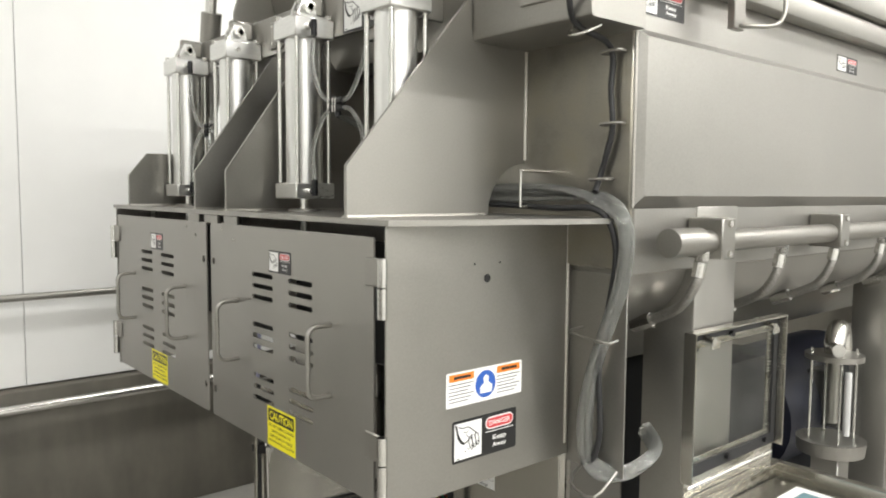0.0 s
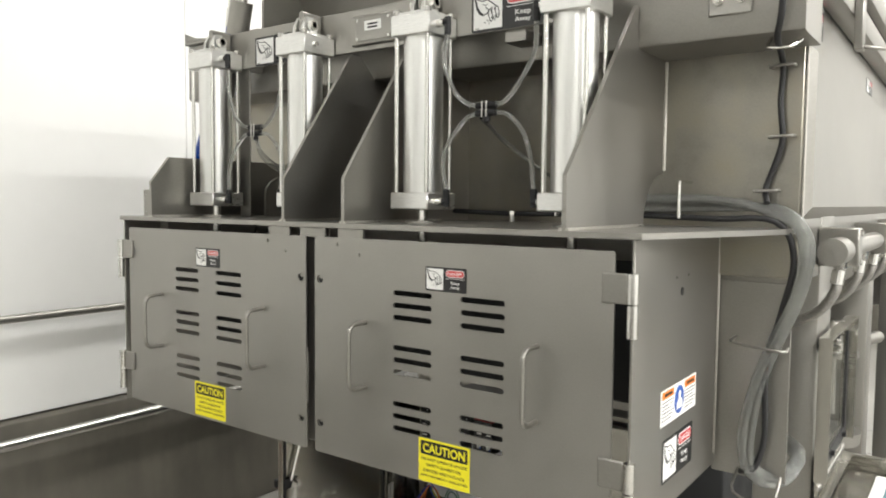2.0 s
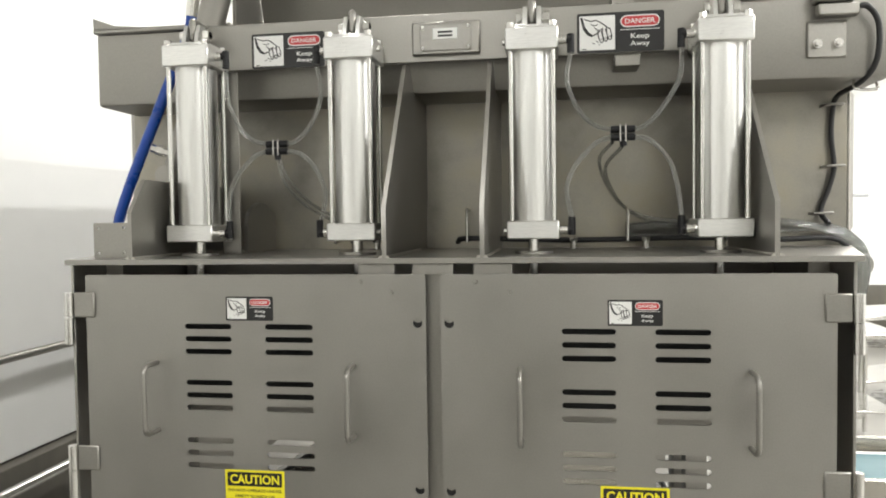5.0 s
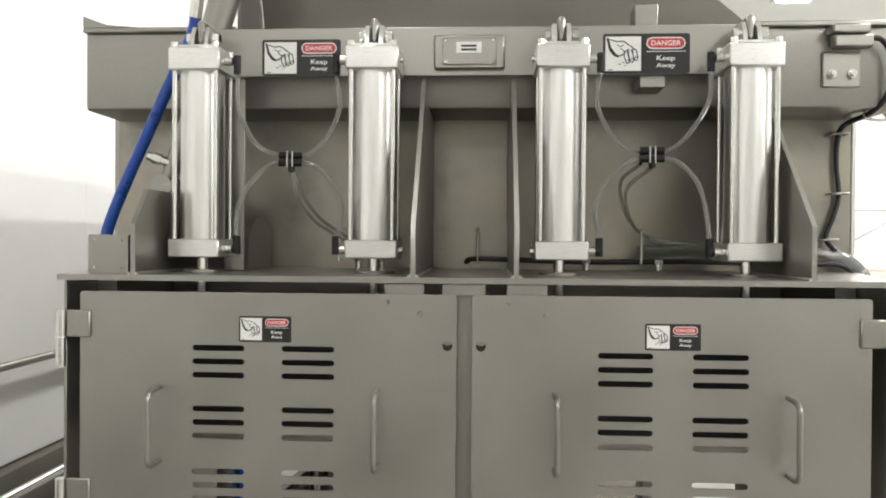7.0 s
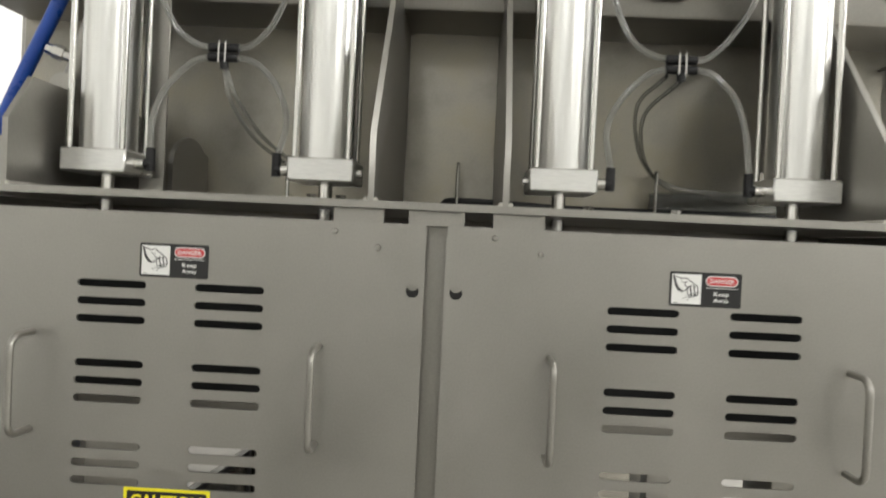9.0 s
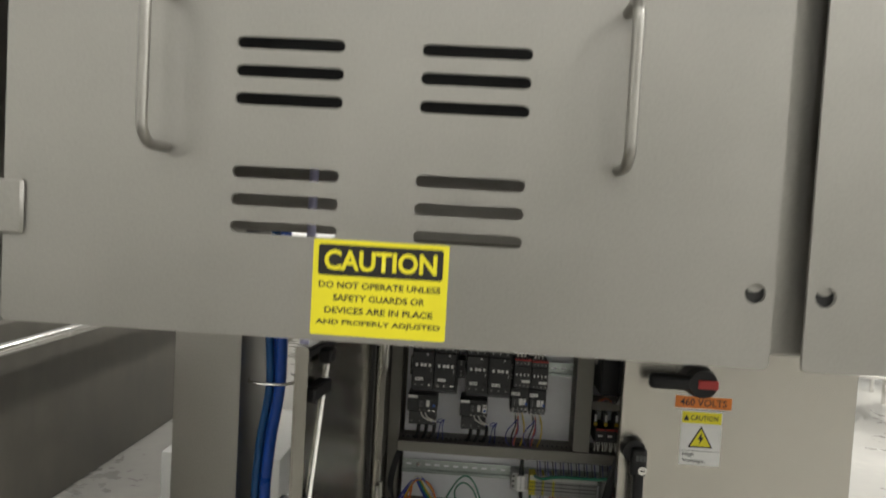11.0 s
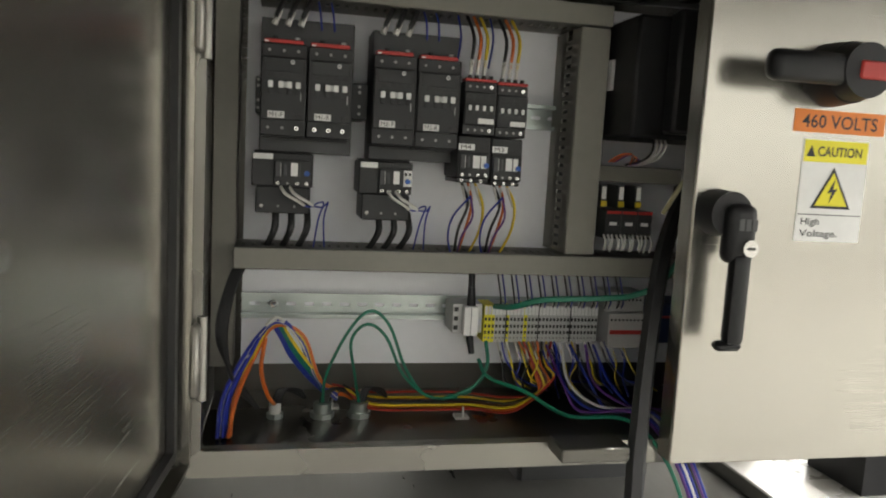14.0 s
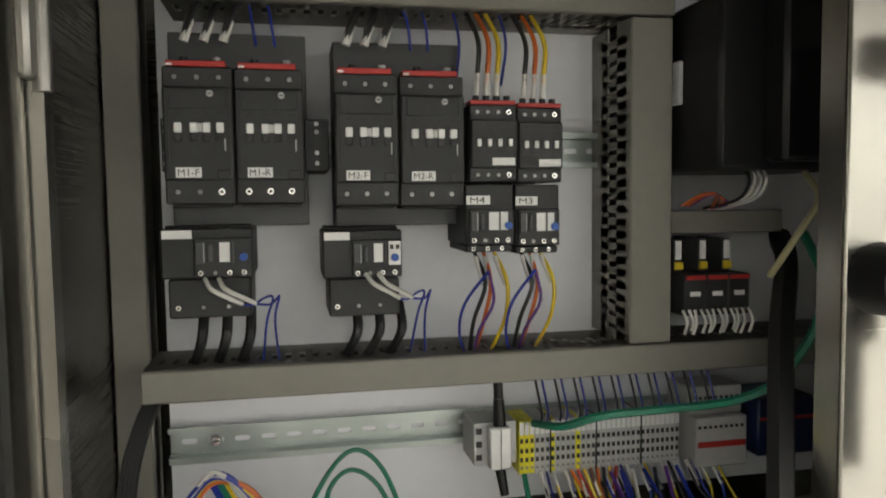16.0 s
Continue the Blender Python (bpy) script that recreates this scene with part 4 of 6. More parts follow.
letters("word", "Voltage.", on(FRONT, 0.1895, 0.9042, 0.7265), INK, hv, 0.0105, 0.052, 0.015)

# open door, swung out on its hinges
ld = thing("open_cabinet_door", "brushed stainless cabinet door swung wide open with lock rods", "cabinet door", (-0.544, 0.944, 0))
ld.rotation_euler = (0, 0, math.atan2(-0.525, -0.053))
part("panel", B(0.0, 0.527, -0.004, 0.0, 0.445, 1.02, 0.001), BRUSHED, ld, smooth=False)
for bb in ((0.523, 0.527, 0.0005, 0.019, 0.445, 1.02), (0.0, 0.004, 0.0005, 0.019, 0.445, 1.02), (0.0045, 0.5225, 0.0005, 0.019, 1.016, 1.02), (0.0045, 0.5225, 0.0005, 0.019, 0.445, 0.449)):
    # Upper and lower edges take the darkened, shade-coloured steel.
    part("return_edge", B(*bb), BRUSHED_SHADE if bb[0] > 0.003 and bb[0] < 0.5 else BRUSHED, ld, smooth=False)
part("inner_gasket", sheet(rect(0.015, 0.512, 0.460, 1.006, 0.004), [rect(0.026, 0.501, 0.471, 0.995, 0.004)], lambda u, v, w: (u, 0.0005 + w, v), 0.008), RUBBER, ld, smooth=False)
part("lock_rod", R((0.412, 0.016, 0.99), (0.486, 0.016, 0.752), 0.0062, seg=12), CHROME, ld)
part("lock_rod", R((0.481, 0.016, 0.735), (0.476, 0.016, 0.47), 0.0062, seg=12), CHROME, ld)
part("rod_guide", B(0.42, 0.512, 0.005, 0.028, 0.925, 0.95, 0.003), BLACK, ld, "black plastic rod guide")
part("rod_guide", B(0.402, 0.434, 0.005, 0.028, 0.975, 1.0, 0.003), BLACK, ld, "black plastic rod guide")
part("rod_guide", B(0.46, 0.512, 0.005, 0.028, 0.47, 0.49, 0.003), BLACK, ld, "black plastic rod guide")
part("cam", sheet([(0.460, 0.732), (0.476, 0.722), (0.492, 0.736), (0.489, 0.752), (0.471, 0.759), (0.456, 0.748)], [], lambda u, v, w: (u, 0.023 + w, v), 0.006), CHROME, ld, "zinc lock cam")
part("cam_shaft", R((0.473, 0.0, 0.742), (0.473, 0.046, 0.742), 0.0075, seg=12), CHROME, ld)
part("cam_nut", R((0.473, 0.0295, 0.742), (0.473, 0.037, 0.742), 0.0125, seg=6), CHROME, ld)
part("cam_finger", sheet([(0.474, 0.726), (0.490, 0.726), (0.487, 0.694), (0.480, 0.686), (0.474, 0.694)], [], lambda u, v, w: (u, 0.026 + w, v), 0.006), CHROME, ld)
part("lock_body", B(0.455, 0.515, 0.001, 0.0155, 0.722, 0.762, 0.005, 2), BLACK, ld)
part("outer_handle", B(0.472, 0.525, -0.036, -0.0045, 0.722, 0.754, 0.007, 3), BLACK, ld, "black swing handle")
for z in (0.925, 0.565):
    hg = part("hinge", B(-0.004, 0.014, 0.0195, 0.029, z - 0.04, z + 0.04, 0.003), STEEL, ld, "steel cabinet hinge")
    part("hinge_pin", R((-0.004, 0.029, z - 0.046), (-0.004, 0.029, z + 0.046), 0.006, seg=12), STEEL, hg)

lt = thing("lilac_air_tube", "pale lilac air tube running up above the open door", "hose")
part("tube", S([(-0.590, 0.435, 1.022), (-0.588, 0.44, 1.10), (-0.59, 0.45, 1.30), (-0.60, 0.50, 1.56)], 0.0075, 12), TUBE_LILAC, lt)


# ---------------------------------------------------------------- wiring ducts
def duct(name, x0, x1, z0, z1, upright, y0=1.095):
    """A slotted plastic wiring duct with a smooth cover."""
    d = thing(name, "grey slotted plastic wiring duct with a cover", "wiring duct", group="wiring ducts")
    part("cover", B(x0, x1, y0 - 0.006, y0 + 0.006, z0, z1, 0.0015), DUCT, d, "smooth snap-on cover")
    body = bmesh.new()
    gap, fin = 0.0050, 0.0074
    a0, a1 = (z0, z1) if upright else (x0, x1)
    n = int((a1 - a0) / (gap + fin))
    for s in (0, 1):
        for k in range(n):
            a = a0 + k * (gap + fin)
            if upright:
                q = x0 + 0.001 if s == 0 else x1 - 0.0028
                box(body, q, q + 0.0018, y0 + 0.0065, 1.16, a, a + fin)
            else:
                q = z0 + 0.001 if s == 0 else z1 - 0.0028
                box(body, a, a + fin, y0 + 0.0065, 1.16, q, q + 0.0018)
    for s in (0, 1):
        if upright:
            q = x0 + 0.001 if s == 0 else x1 - 0.0028
            box(body, q, q + 0.0018, 1.144, 1.184, z0, z1)
            box(body, q, q + 0.0018, y0 + 0.0064, y0 + 0.028, z0, z1)
        else:
            q = z0 + 0.001 if s == 0 else z1 - 0.0028
            box(body, x0, x1, 1.144, 1.184, q, q + 0.0018)
            box(body, x0, x1, y0 + 0.0064, y0 + 0.028, q, q + 0.0018)
    part("slotted_body", body, DUCT, d, smooth=False)
    part("wire_fill", B(x0 + 0.005, x1 - 0.005, y0 + 0.012, 1.178, z0 + 0.005, z1 - 0.005), RUBBER, d, "dark wires packed inside the duct", False)
    return d


duct("wiring_duct", -0.470, -0.010, 0.978, 1.006, False)
duct("wiring_duct", -0.494, 0.36, 0.640, 0.668, False)
duct("wiring_duct", -0.054, -0.012, 0.670, 0.976, True)
duct("wiring_duct", -0.008, 0.125, 0.772, 0.795, False, 1.12)
duct("wiring_duct", -0.525, -0.494, 0.50, 1.0, True, 1.142)


def din_rail(x0, x1, z, label="zinc-plated slotted mounting rail"):
    r = thing("mounting_rail", label, "mounting rail", group="mounting rails")
    n = int((x1 - x0 - 0.01) / 0.025)
    holes = [slot(x0 + 0.0175 + 0.025 * k, z, 0.015, 0.0055) for k in range(n)]
    part("web", sheet(rect(x0, x1, z - 0.0125, z + 0.0125), holes, lambda u, v, w: (u, 1.1846 - w, v), 0.001), ZINC, r, smooth=False)
    for s in (-1, 1):
        part("flange", B(x0, x1, 1.1695, 1.1705, z + s * 0.015 - 0.0028, z + s * 0.015 + 0.0028), ZINC, r, smooth=False)
        part("step", B(x0, x1, 1.1705, 1.1835, z + s * 0.0126 - 0.0005, z + s * 0.0126 + 0.0005), ZINC, r, smooth=False)
    for x in (x0 + 0.0425, x1 - 0.0325):
        sc_ = part("screw", R((x, 1.1835, z), (x, 1.179, z), 0.0058, 0.0045, 14), CHROME, r)
        part("screw_slot", B(x - 0.003, x + 0.003, 1.1784, 1.1789, z - 0.0006, z + 0.0006), INK, sc_, smooth=False)
    return r


din_rail(-0.487, 0.16, 0.577)
din_rail(-0.47, -0.014, 0.858)


# ---------------------------------------------------------------- switchgear
def screw_terminal(c, x, y, z, r, bright):
    """A dark screw well with a screw head in it, ringed with light where the metal shows."""
    well = part("terminal_well", R((x, y + 0.001, z), (x, y - 0.0004, z), r, seg=14), INK, c)
    if bright:
        part("screw_ring", sheet(ring(x, z, r * 0.74, 14), [ring(x, z, r * 0.40, 8)], lambda u, v, w: (u, y - 0.0005 - w, v), 0.0006), CHROME, well, smooth=False)
    else:
        part("screw_head", R((x, y - 0.0003, z), (x, y - 0.0009, z), r * 0.55, seg=12), SCREW, well)


def big_contactor(x0, x1, z0, z1, tag_words, bright):
    c = thing("contactor", "large dark grey contactor with a red top strip and white tabs", "contactor", group="large contactors")
    w, h = x1 - x0, z1 - z0

    def X(f):
        return x0 + w * f

    def Z(f):
        return z0 + h * f
    part("base", B(x0 + 0.0003, x1 - 0.0003, 1.0715, 1.119, z0, Z(0.958), 0.0012), GREY_PLASTIC, c)
    part("front_block", B(x0 + 0.0006, x1 - 0.0006, 1.0665, 1.0714, Z(0.165), Z(0.815), 0.0014), GREY_PLASTIC, c)
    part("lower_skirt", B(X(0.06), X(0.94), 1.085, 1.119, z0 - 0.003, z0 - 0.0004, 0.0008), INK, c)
    part("red_strip", B(X(0.06), X(0.90), 1.0702, 1.092, Z(0.9585), z1, 0.0008), RED_BAR, c, "red strip")
    part("maker_mark", B(X(0.07), X(0.16), 1.0697, 1.0701, Z(0.962), Z(0.978)), WHITE, c, smooth=False)
    for f, mat in ((0.30, INK), (0.77, TERMINAL)):
        part("top_lug", R((X(f), 1.078, z1 + 0.0002), (X(f), 1.078, z1 + 0.0035), 0.0032, seg=10), mat, c)
    part("cover", B(X(0.10), X(0.90), 1.0654, 1.0664, Z(0.66), Z(0.80), 0.0005), GREY_PLASTIC, c)
    for x in (X(0.93), X(0.075)):
        part("side_slit", B(x - 0.0009, x + 0.0009, 1.0658, 1.0664, Z(0.30), Z(0.79)), INK, c, smooth=False)
    part("indicator", R((X(0.68), 1.0653, Z(0.765)), (X(0.68), 1.0640, Z(0.765)), 0.0027, seg=12), TERMINAL, c)
    part("indicator_slot", B(X(0.68) - 0.0016, X(0.68) + 0.0016, 1.0636, 1.0639, Z(0.765) - 0.0004, Z(0.765) + 0.0004), INK, c, smooth=False)
    for k, f in enumerate((0.22, 0.44, 0.62, 0.81)):
        part("tab_window", B(X(f - 0.065), X(f + 0.065), 1.0660, 1.0664, Z(0.43), Z(0.575)), INK, c, smooth=False)
        part("white_tab", B(X(f - 0.055), X(f + 0.055), 1.0628, 1.0659, Z(0.495), Z(0.565), 0.0008), WHITE, c)
        part("tab_shank", B(X(f - 0.05), X(f + 0.05), 1.0645, 1.0659, Z(0.435), Z(0.49), 0.0005), GREY_PLASTIC, c)
        for q in (0.615, 0.648):
            part("vent_slot", B(X(f - 0.055), X(f + 0.055), 1.0660, 1.0664, Z(q), Z(q + 0.020)), INK, c, smooth=False)
    part("tab_link", B(X(0.495), X(0.565), 1.0634, 1.0659, Z(0.50), Z(0.56), 0.0006), TERMINAL, c)
    for k in range(3):
        screw_terminal(c, X(0.18 + 0.31 * k), 1.0715, Z(0.885), 0.0036, False)
        screw_terminal(c, X(0.18 + 0.31 * k), 1.0715, Z(0.085), 0.0036, bright[k])
    for f, q0, q1 in ((0.125, 0.665, 0.735), (0.865, 0.37, 0.455)):
        part("grip_line", B(X(f), X(f + 0.018), 1.0655, 1.0664, Z(q0), Z(q1)), TERMINAL, c, smooth=False)
    part("corner_catch", B(X(0.76), X(0.93), 1.0655, 1.0664, Z(0.175), Z(0.235), 0.0004), INK, c)
    tg = part("tag", B(X(0.17), X(0.53), 1.0655, 1.0664, Z(0.185), Z(0.255)), WHITE, c, "white paper tag", False)
    letters("word", tag_words, on(FRONT, X(0.35), 1.0652, Z(0.22)), INK, tg, h * 0.046, w * 0.30)
    return c


def backing(x0, x1, z0, z1):
    whole("contactor_base_plate", B(x0, x1, 1.1195, 1.1745, z0, z1, 0.0008), MID_PLASTIC, "dark grey backing plate behind the paired contactors", "backing plate")


backing(-0.467, -0.351, 0.788, 0.955)
backing(-0.327, -0.212, 0.786, 0.951)
big_contactor(-0.4655, -0.4105, 0.808, 0.923, "M1-F", (0, 0, 1))
big_contactor(-0.410, -0.3545, 0.808, 0.922, "M1-R", (1, 1, 1))
big_contactor(-0.330, -0.2755, 0.805, 0.920, "M2-F", (0, 0, 0))
big_contactor(-0.275, -0.2185, 0.804, 0.919, "M2-R", (0, 0, 0))
for x0, x1 in ((-0.354, -0.333), (-0.2185, -0.2125), (-0.472, -0.4655)):
    il = thing("interlock_block", "small dark grey interlock block between contactors", "switch block")
    part("body", B(x0, x1, 1.10, 1.172, 0.835, 0.880, 0.001), GREY_PLASTIC, il)
    for z in (0.842, 0.851, 0.869, 0.876):
        part("screw", R(((x0 + x1) / 2, 1.10, z), ((x0 + x1) / 2, 1.0985, z), 0.002, seg=8), SCREW, il)


def small_contactor(x0, x1, z0, z1):
    c = thing("small_contactor", "small dark grey contactor with a red strip", "contactor", group="small contactors")
    w, h = x1 - x0, z1 - z0

    def X(f):
        return x0 + w * f

    def Z(f):
        return z0 + h * f
    part("base", B(x0 + 0.0002, x1 - 0.0002, 1.080, 1.172, z0, z1 - 0.002, 0.001), GREY_PLASTIC, c)
    part("front_block", B(x0 + 0.0005, x1 - 0.0005, 1.0755, 1.0799, Z(0.17), Z(0.78), 0.0012), GREY_PLASTIC, c)
    part("red_strip", B(x0 + 0.0006, x1 - 0.0006, 1.0790, 1.098, z1 - 0.0018, z1 + 0.002, 0.0006), RED_BAR, c, "red strip")
    for k in range(4):
        f = 0.17 + 0.22 * k
        part("tab_window", B(X(f) - 0.0032, X(f) + 0.0032, 1.0750, 1.0754, Z(0.36), Z(0.545)), INK, c, smooth=False)
        part("white_tab", B(X(f) - 0.0019, X(f) + 0.0019, 1.0725, 1.0749, Z(0.44), Z(0.535), 0.0005), WHITE, c)
        for q in (0.62, 0.69):
            part("vent_slot", B(X(f) - 0.0030, X(f) + 0.0030, 1.0750, 1.0754, Z(q), Z(q + 0.035)), INK, c, smooth=False)
        screw_terminal(c, X(f), 1.080, Z(0.88), 0.0031, k == 3)
        screw_terminal(c, X(f), 1.080, Z(0.085), 0.0031, k == 3)
        part("top_lug", R((X(f), 1.086, z1 + 0.0021), (X(f), 1.086, z1 + 0.0065), 0.0030, seg=10), INK, c)
    part("side_slit", B(X(0.955), X(0.975), 1.0750, 1.0754, Z(0.22), Z(0.74)), INK, c, smooth=False)
    part("tag", B(X(0.45), X(0.93), 1.0742, 1.0753, Z(0.205), Z(0.30)), WHITE, c, "white paper tag", False)
    return c


small_contactor(-0.2115, -0.1685, 0.8245, 0.894)
small_contactor(-0.168, -0.126, 0.8235, 0.892)


def overload(x0, x1, z0, z1, big, tag_words="", dial_light=True):
    c = thing("overload_relay", "dark grey overload relay with a clear cover and blue dial", "overload relay", group="overload relays")
    w, h = x1 - x0, z1 - z0
    fy = 1.088 if big else 1.082

    def X(f):
        return x0 + w * f

    def Z(f):
        return z0 + h * f
    if big:
        part("upper_body", B(x0, x1, fy, 1.16, Z(0.43), Z(0.965), 0.0015), GREY_PLASTIC, c)
        part("lower_body", B(X(0.07), X(0.965), fy + 0.001, 1.16, z0, Z(0.428), 0.0015), GREY_PLASTIC, c)
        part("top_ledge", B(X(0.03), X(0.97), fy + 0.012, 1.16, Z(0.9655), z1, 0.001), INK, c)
        u0, u1, v0, v1 = 0.36, 0.985, 0.44, 0.86
    else:
        part("upper_body", B(x0, x1 - 0.0004, fy, 1.16, Z(0.10), z1, 0.0015), GREY_PLASTIC, c)
        part("terminal_lip", B(X(0.0), X(0.93), fy - 0.003, 1.15, z0, Z(0.098), 0.001), GREY_PLASTIC, c)
        u0, u1, v0, v1 = 0.05, 0.97, 0.11, 0.64
    uw, vh = u1 - u0, v1 - v0

    def U(f):
        return X(u0 + uw * f)

    def V(f):
        return Z(v0 + vh * f)
    part("face", B(U(0), U(1), fy - 0.004, fy - 0.0001, V(0), V(1), 0.0008), GREY_PLASTIC, c)
    part("clear_cover", B(U(0.03), U(0.20), fy - 0.0065, fy - 0.0042, V(0.36), V(0.92), 0.0006), MID_PLASTIC, c, "smoky clear cover")
    part("cover_glint", B(U(0.17), U(0.185), fy - 0.0069, fy - 0.0066, V(0.40), V(0.88)), TERMINAL, c, smooth=False)
    part("button", B(U(0.25), U(0.33), fy - 0.0062, fy - 0.0042, V(0.42), V(0.84), 0.0005), MID_PLASTIC, c)
    part("paper_scale", B(U(0.44), U(0.62 if big else 0.86), fy - 0.0050, fy - 0.0042, V(0.40), V(0.90)), WHITE, c, "pale printed scale", False)
    part("cover_edge", B(U(0.66), U(0.69), fy - 0.0060, fy - 0.0042, V(0.36), V(0.92)), MID_PLASTIC, c, smooth=False)
    if dial_light and big:
        part("dial_plate", B(U(0.74), U(0.985), fy - 0.0052, fy - 0.0042, V(0.32), V(0.95)), WHITE, c, smooth=False)
        for f in (0.80, 0.92):
            part("dial_mark", B(U(f - 0.035), U(f + 0.035), fy - 0.0057, fy - 0.0053, V(0.74), V(0.86)), INK, c, smooth=False)
    part("blue_dial", R((U(0.86), fy - 0.0053, V(0.52)), (U(0.86), fy - 0.0085, V(0.52)), 0.0034, seg=12), BLUE, c, "blue setting dial")
    for k in range(4):
        screw_terminal(c, U(0.11 + 0.25 * k), fy - 0.004, V(0.12), 0.0030, k != 1)
    for f0, f1, g0, g1 in ((0.63, 0.68, 0.90, 0.955), (0.70, 0.76, 0.91, 0.965), (0.575, 0.61, 0.885, 0.925)):
        part("clip_slot", B(X(f0), X(f1), fy - 0.0006, fy - 0.0001, Z(g0 if big else g0 - 0.19), Z(g1 if big else g1 - 0.19)), INK, c, smooth=False)
    for k in range(3):
        if big:
            screw_terminal(c, X(0.17 + 0.27 * k), fy + 0.001, Z(0.115), 0.0030, k == 0)
        else:
            screw_terminal(c, X(0.14 + 0.29 * k), fy - 0.003, Z(0.05), 0.0027, True)
    tg = part("tag", B(X(0.02), X(0.34 if big else 0.50), fy - 0.0012, fy - 0.0001, Z(0.86 if big else 0.70), Z(0.95 if big else 0.83)), WHITE, c, "white paper tag", False)
    if tag_words:
        letters("word", tag_words, on(FRONT, X(0.24), fy - 0.0015, Z(0.765)), INK, tg, h * 0.085, w * 0.30)
    return c


overload(-0.474, -0.399, 0.712, 0.790, True, "", False)
overload(-0.341, -0.272, 0.708, 0.786, True)
overload(-0.2155, -0.1705, 0.762, 0.8225, False, "M4")
overload(-0.170, -0.1275, 0.760, 0.8215, False, "M3")

# fuse row, black drive box and lower contactor row behind the closed door
drive = thing("drive_unit", "matt black drive unit with cooling ribs", "drive unit")
part("body", B(-0.006, 0.16, 1.02, 1.184, 0.832, 0.985, 0.004), BLACK, drive)
part("front_cover", B(0.035, 0.16, 0.99, 1.0195, 0.838, 0.99, 0.004), BLACK, drive)
part("side_connector", B(-0.0115, -0.0065, 1.08, 1.10, 0.895, 0.935, 0.001), TERMINAL, drive)
part("cover_seam", B(0.075, 0.0765, 0.9885, 0.99, 0.85, 0.97), MID_PLASTIC, drive, smooth=False)
for k in range(3):
    fh = thing("fuse_holder", "narrow dark fuse holder with a yellow cap", "fuse holder", group="fuse holders")
    x = -0.004 + 0.026 * k
    part("body", B(x, x + 0.009, 1.10, 1.15, 0.736, 0.768, 0.001), GREY_PLASTIC, fh)
    part("tag", B(x + 0.0015, x + 0.0075, 1.0985, 1.0998, 0.748, 0.766), WHITE, fh, "white tag", False)
    part("cap", B(x, x + 0.009, 1.096, 1.0998, 0.738, 0.746, 0.001), WIRE_YELLOW, fh, "yellow cap")
    mc = thing("mini_breaker", "small dark breaker with red top and white marker", "breaker", group="small breakers")
    x = 0.001 + 0.0235 * k
    part("body", B(x, x + 0.0228, 1.088, 1.17, 0.694, 0.734, 0.001), GREY_PLASTIC, mc)
    part("red_top", B(x + 0.001, x + 0.0218, 1.086, 1.0878, 0.729, 0.733), RED_BAR, mc, smooth=False)
    part("marker", B(x + 0.006, x + 0.0165, 1.0865, 1.0878, 0.713, 0.7175), WHITE, mc, smooth=False)
    for j in range(3):
        part("screw", R((x + 0.005 + 0.0064 * j, 1.0878, 0.70), (x + 0.005 + 0.0064 * j, 1.0865, 0.70), 0.0018, seg=8), CHROME, mc)

# ---------------------------------------------------------------- terminals on the lower rail
rb = thing("rail_connector", "light grey rail connector with a black plug", "connector")
part("body", B(-0.199, -0.156, 1.126, 1.174, 0.550, 0.592, 0.001), TERMINAL, rb)
for z in (0.558, 0.571, 0.584):
    part("side_notch", B(-0.197, -0.191, 1.1252, 1.1259, z - 0.003, z + 0.003), INK, rb, smooth=False)
part("jack", B(-0.186, -0.165, 1.112, 1.1255, 0.549, 0.590, 0.0015), WHITE, rb)
part("jack_seam", B(-0.1760, -0.1752, 1.1114, 1.1119, 0.550, 0.589), MID_PLASTIC, rb, smooth=False)
part("plug", rod(bmesh.new(), (-0.175, 1.118, 0.5905), (-0.175, 1.122, 0.616), 0.0065, 0.0052, 12), BLACK, rb)
part("lead", R((-0.175, 1.122, 0.616), (-0.174, 1.13, 0.648), 0.0046, seg=12), BLACK, rb)
part("plug", R((-0.175, 1.118, 0.5485), (-0.172, 1.112, 0.524), 0.0052, 0.004, 12), BLACK, rb)
kinds = [YELLOW] * 3 + [TERMINAL] * 3 + [YELLOW] + [TERMINAL] * 4 + [YELLOW] + [TERMINAL] * 20
x = -0.152
for k, mat in enumerate(kinds):
    tb = thing("terminal_block", "yellow and green earth terminal block" if mat is YELLOW else "light grey terminal block", "terminal", (x, 1.13, 0.563), "terminal blocks")
    wpx = 0.0054
    body = B(0, wpx - 0.0004, 0, 0.044, -0.027, 0.027, 0.0005)
    part("body", body, mat, tb, smooth=False)
    part("marker", B(0.0004, wpx - 0.0008, -0.0012, -0.0002, 0.013, 0.0255), WHITE, tb, smooth=False)
    for z in (0.0065, -0.0035, -0.0125):
        part("port", B(0.0010, wpx - 0.0014, -0.0006, 0.0006, z - 0.0022, z + 0.0022), INK, tb, smooth=False)
    part("clamp_screw", R((wpx / 2 - 0.0002, 0.0, -0.0205), (wpx / 2 - 0.0002, -0.0008, -0.0205), 0.0015, seg=8), SCREW, tb)
    part("ridge", B(0.0006, wpx - 0.001, -0.0022, -0.0001, 0.0002, 0.0020), mat, tb, smooth=False)
    if k % 9 == 5:
        part("divider", B(wpx - 0.0004, wpx, -0.003, 0.04, -0.028, 0.028), BLACK, tb, smooth=False)
    x += wpx
io = thing("relay_strip", "grey relay terminal strip with a red stripe", "relay strip")
part("body", B(0.034, 0.092, 1.12, 1.174, 0.53, 0.582, 0.001), TERMINAL, io)
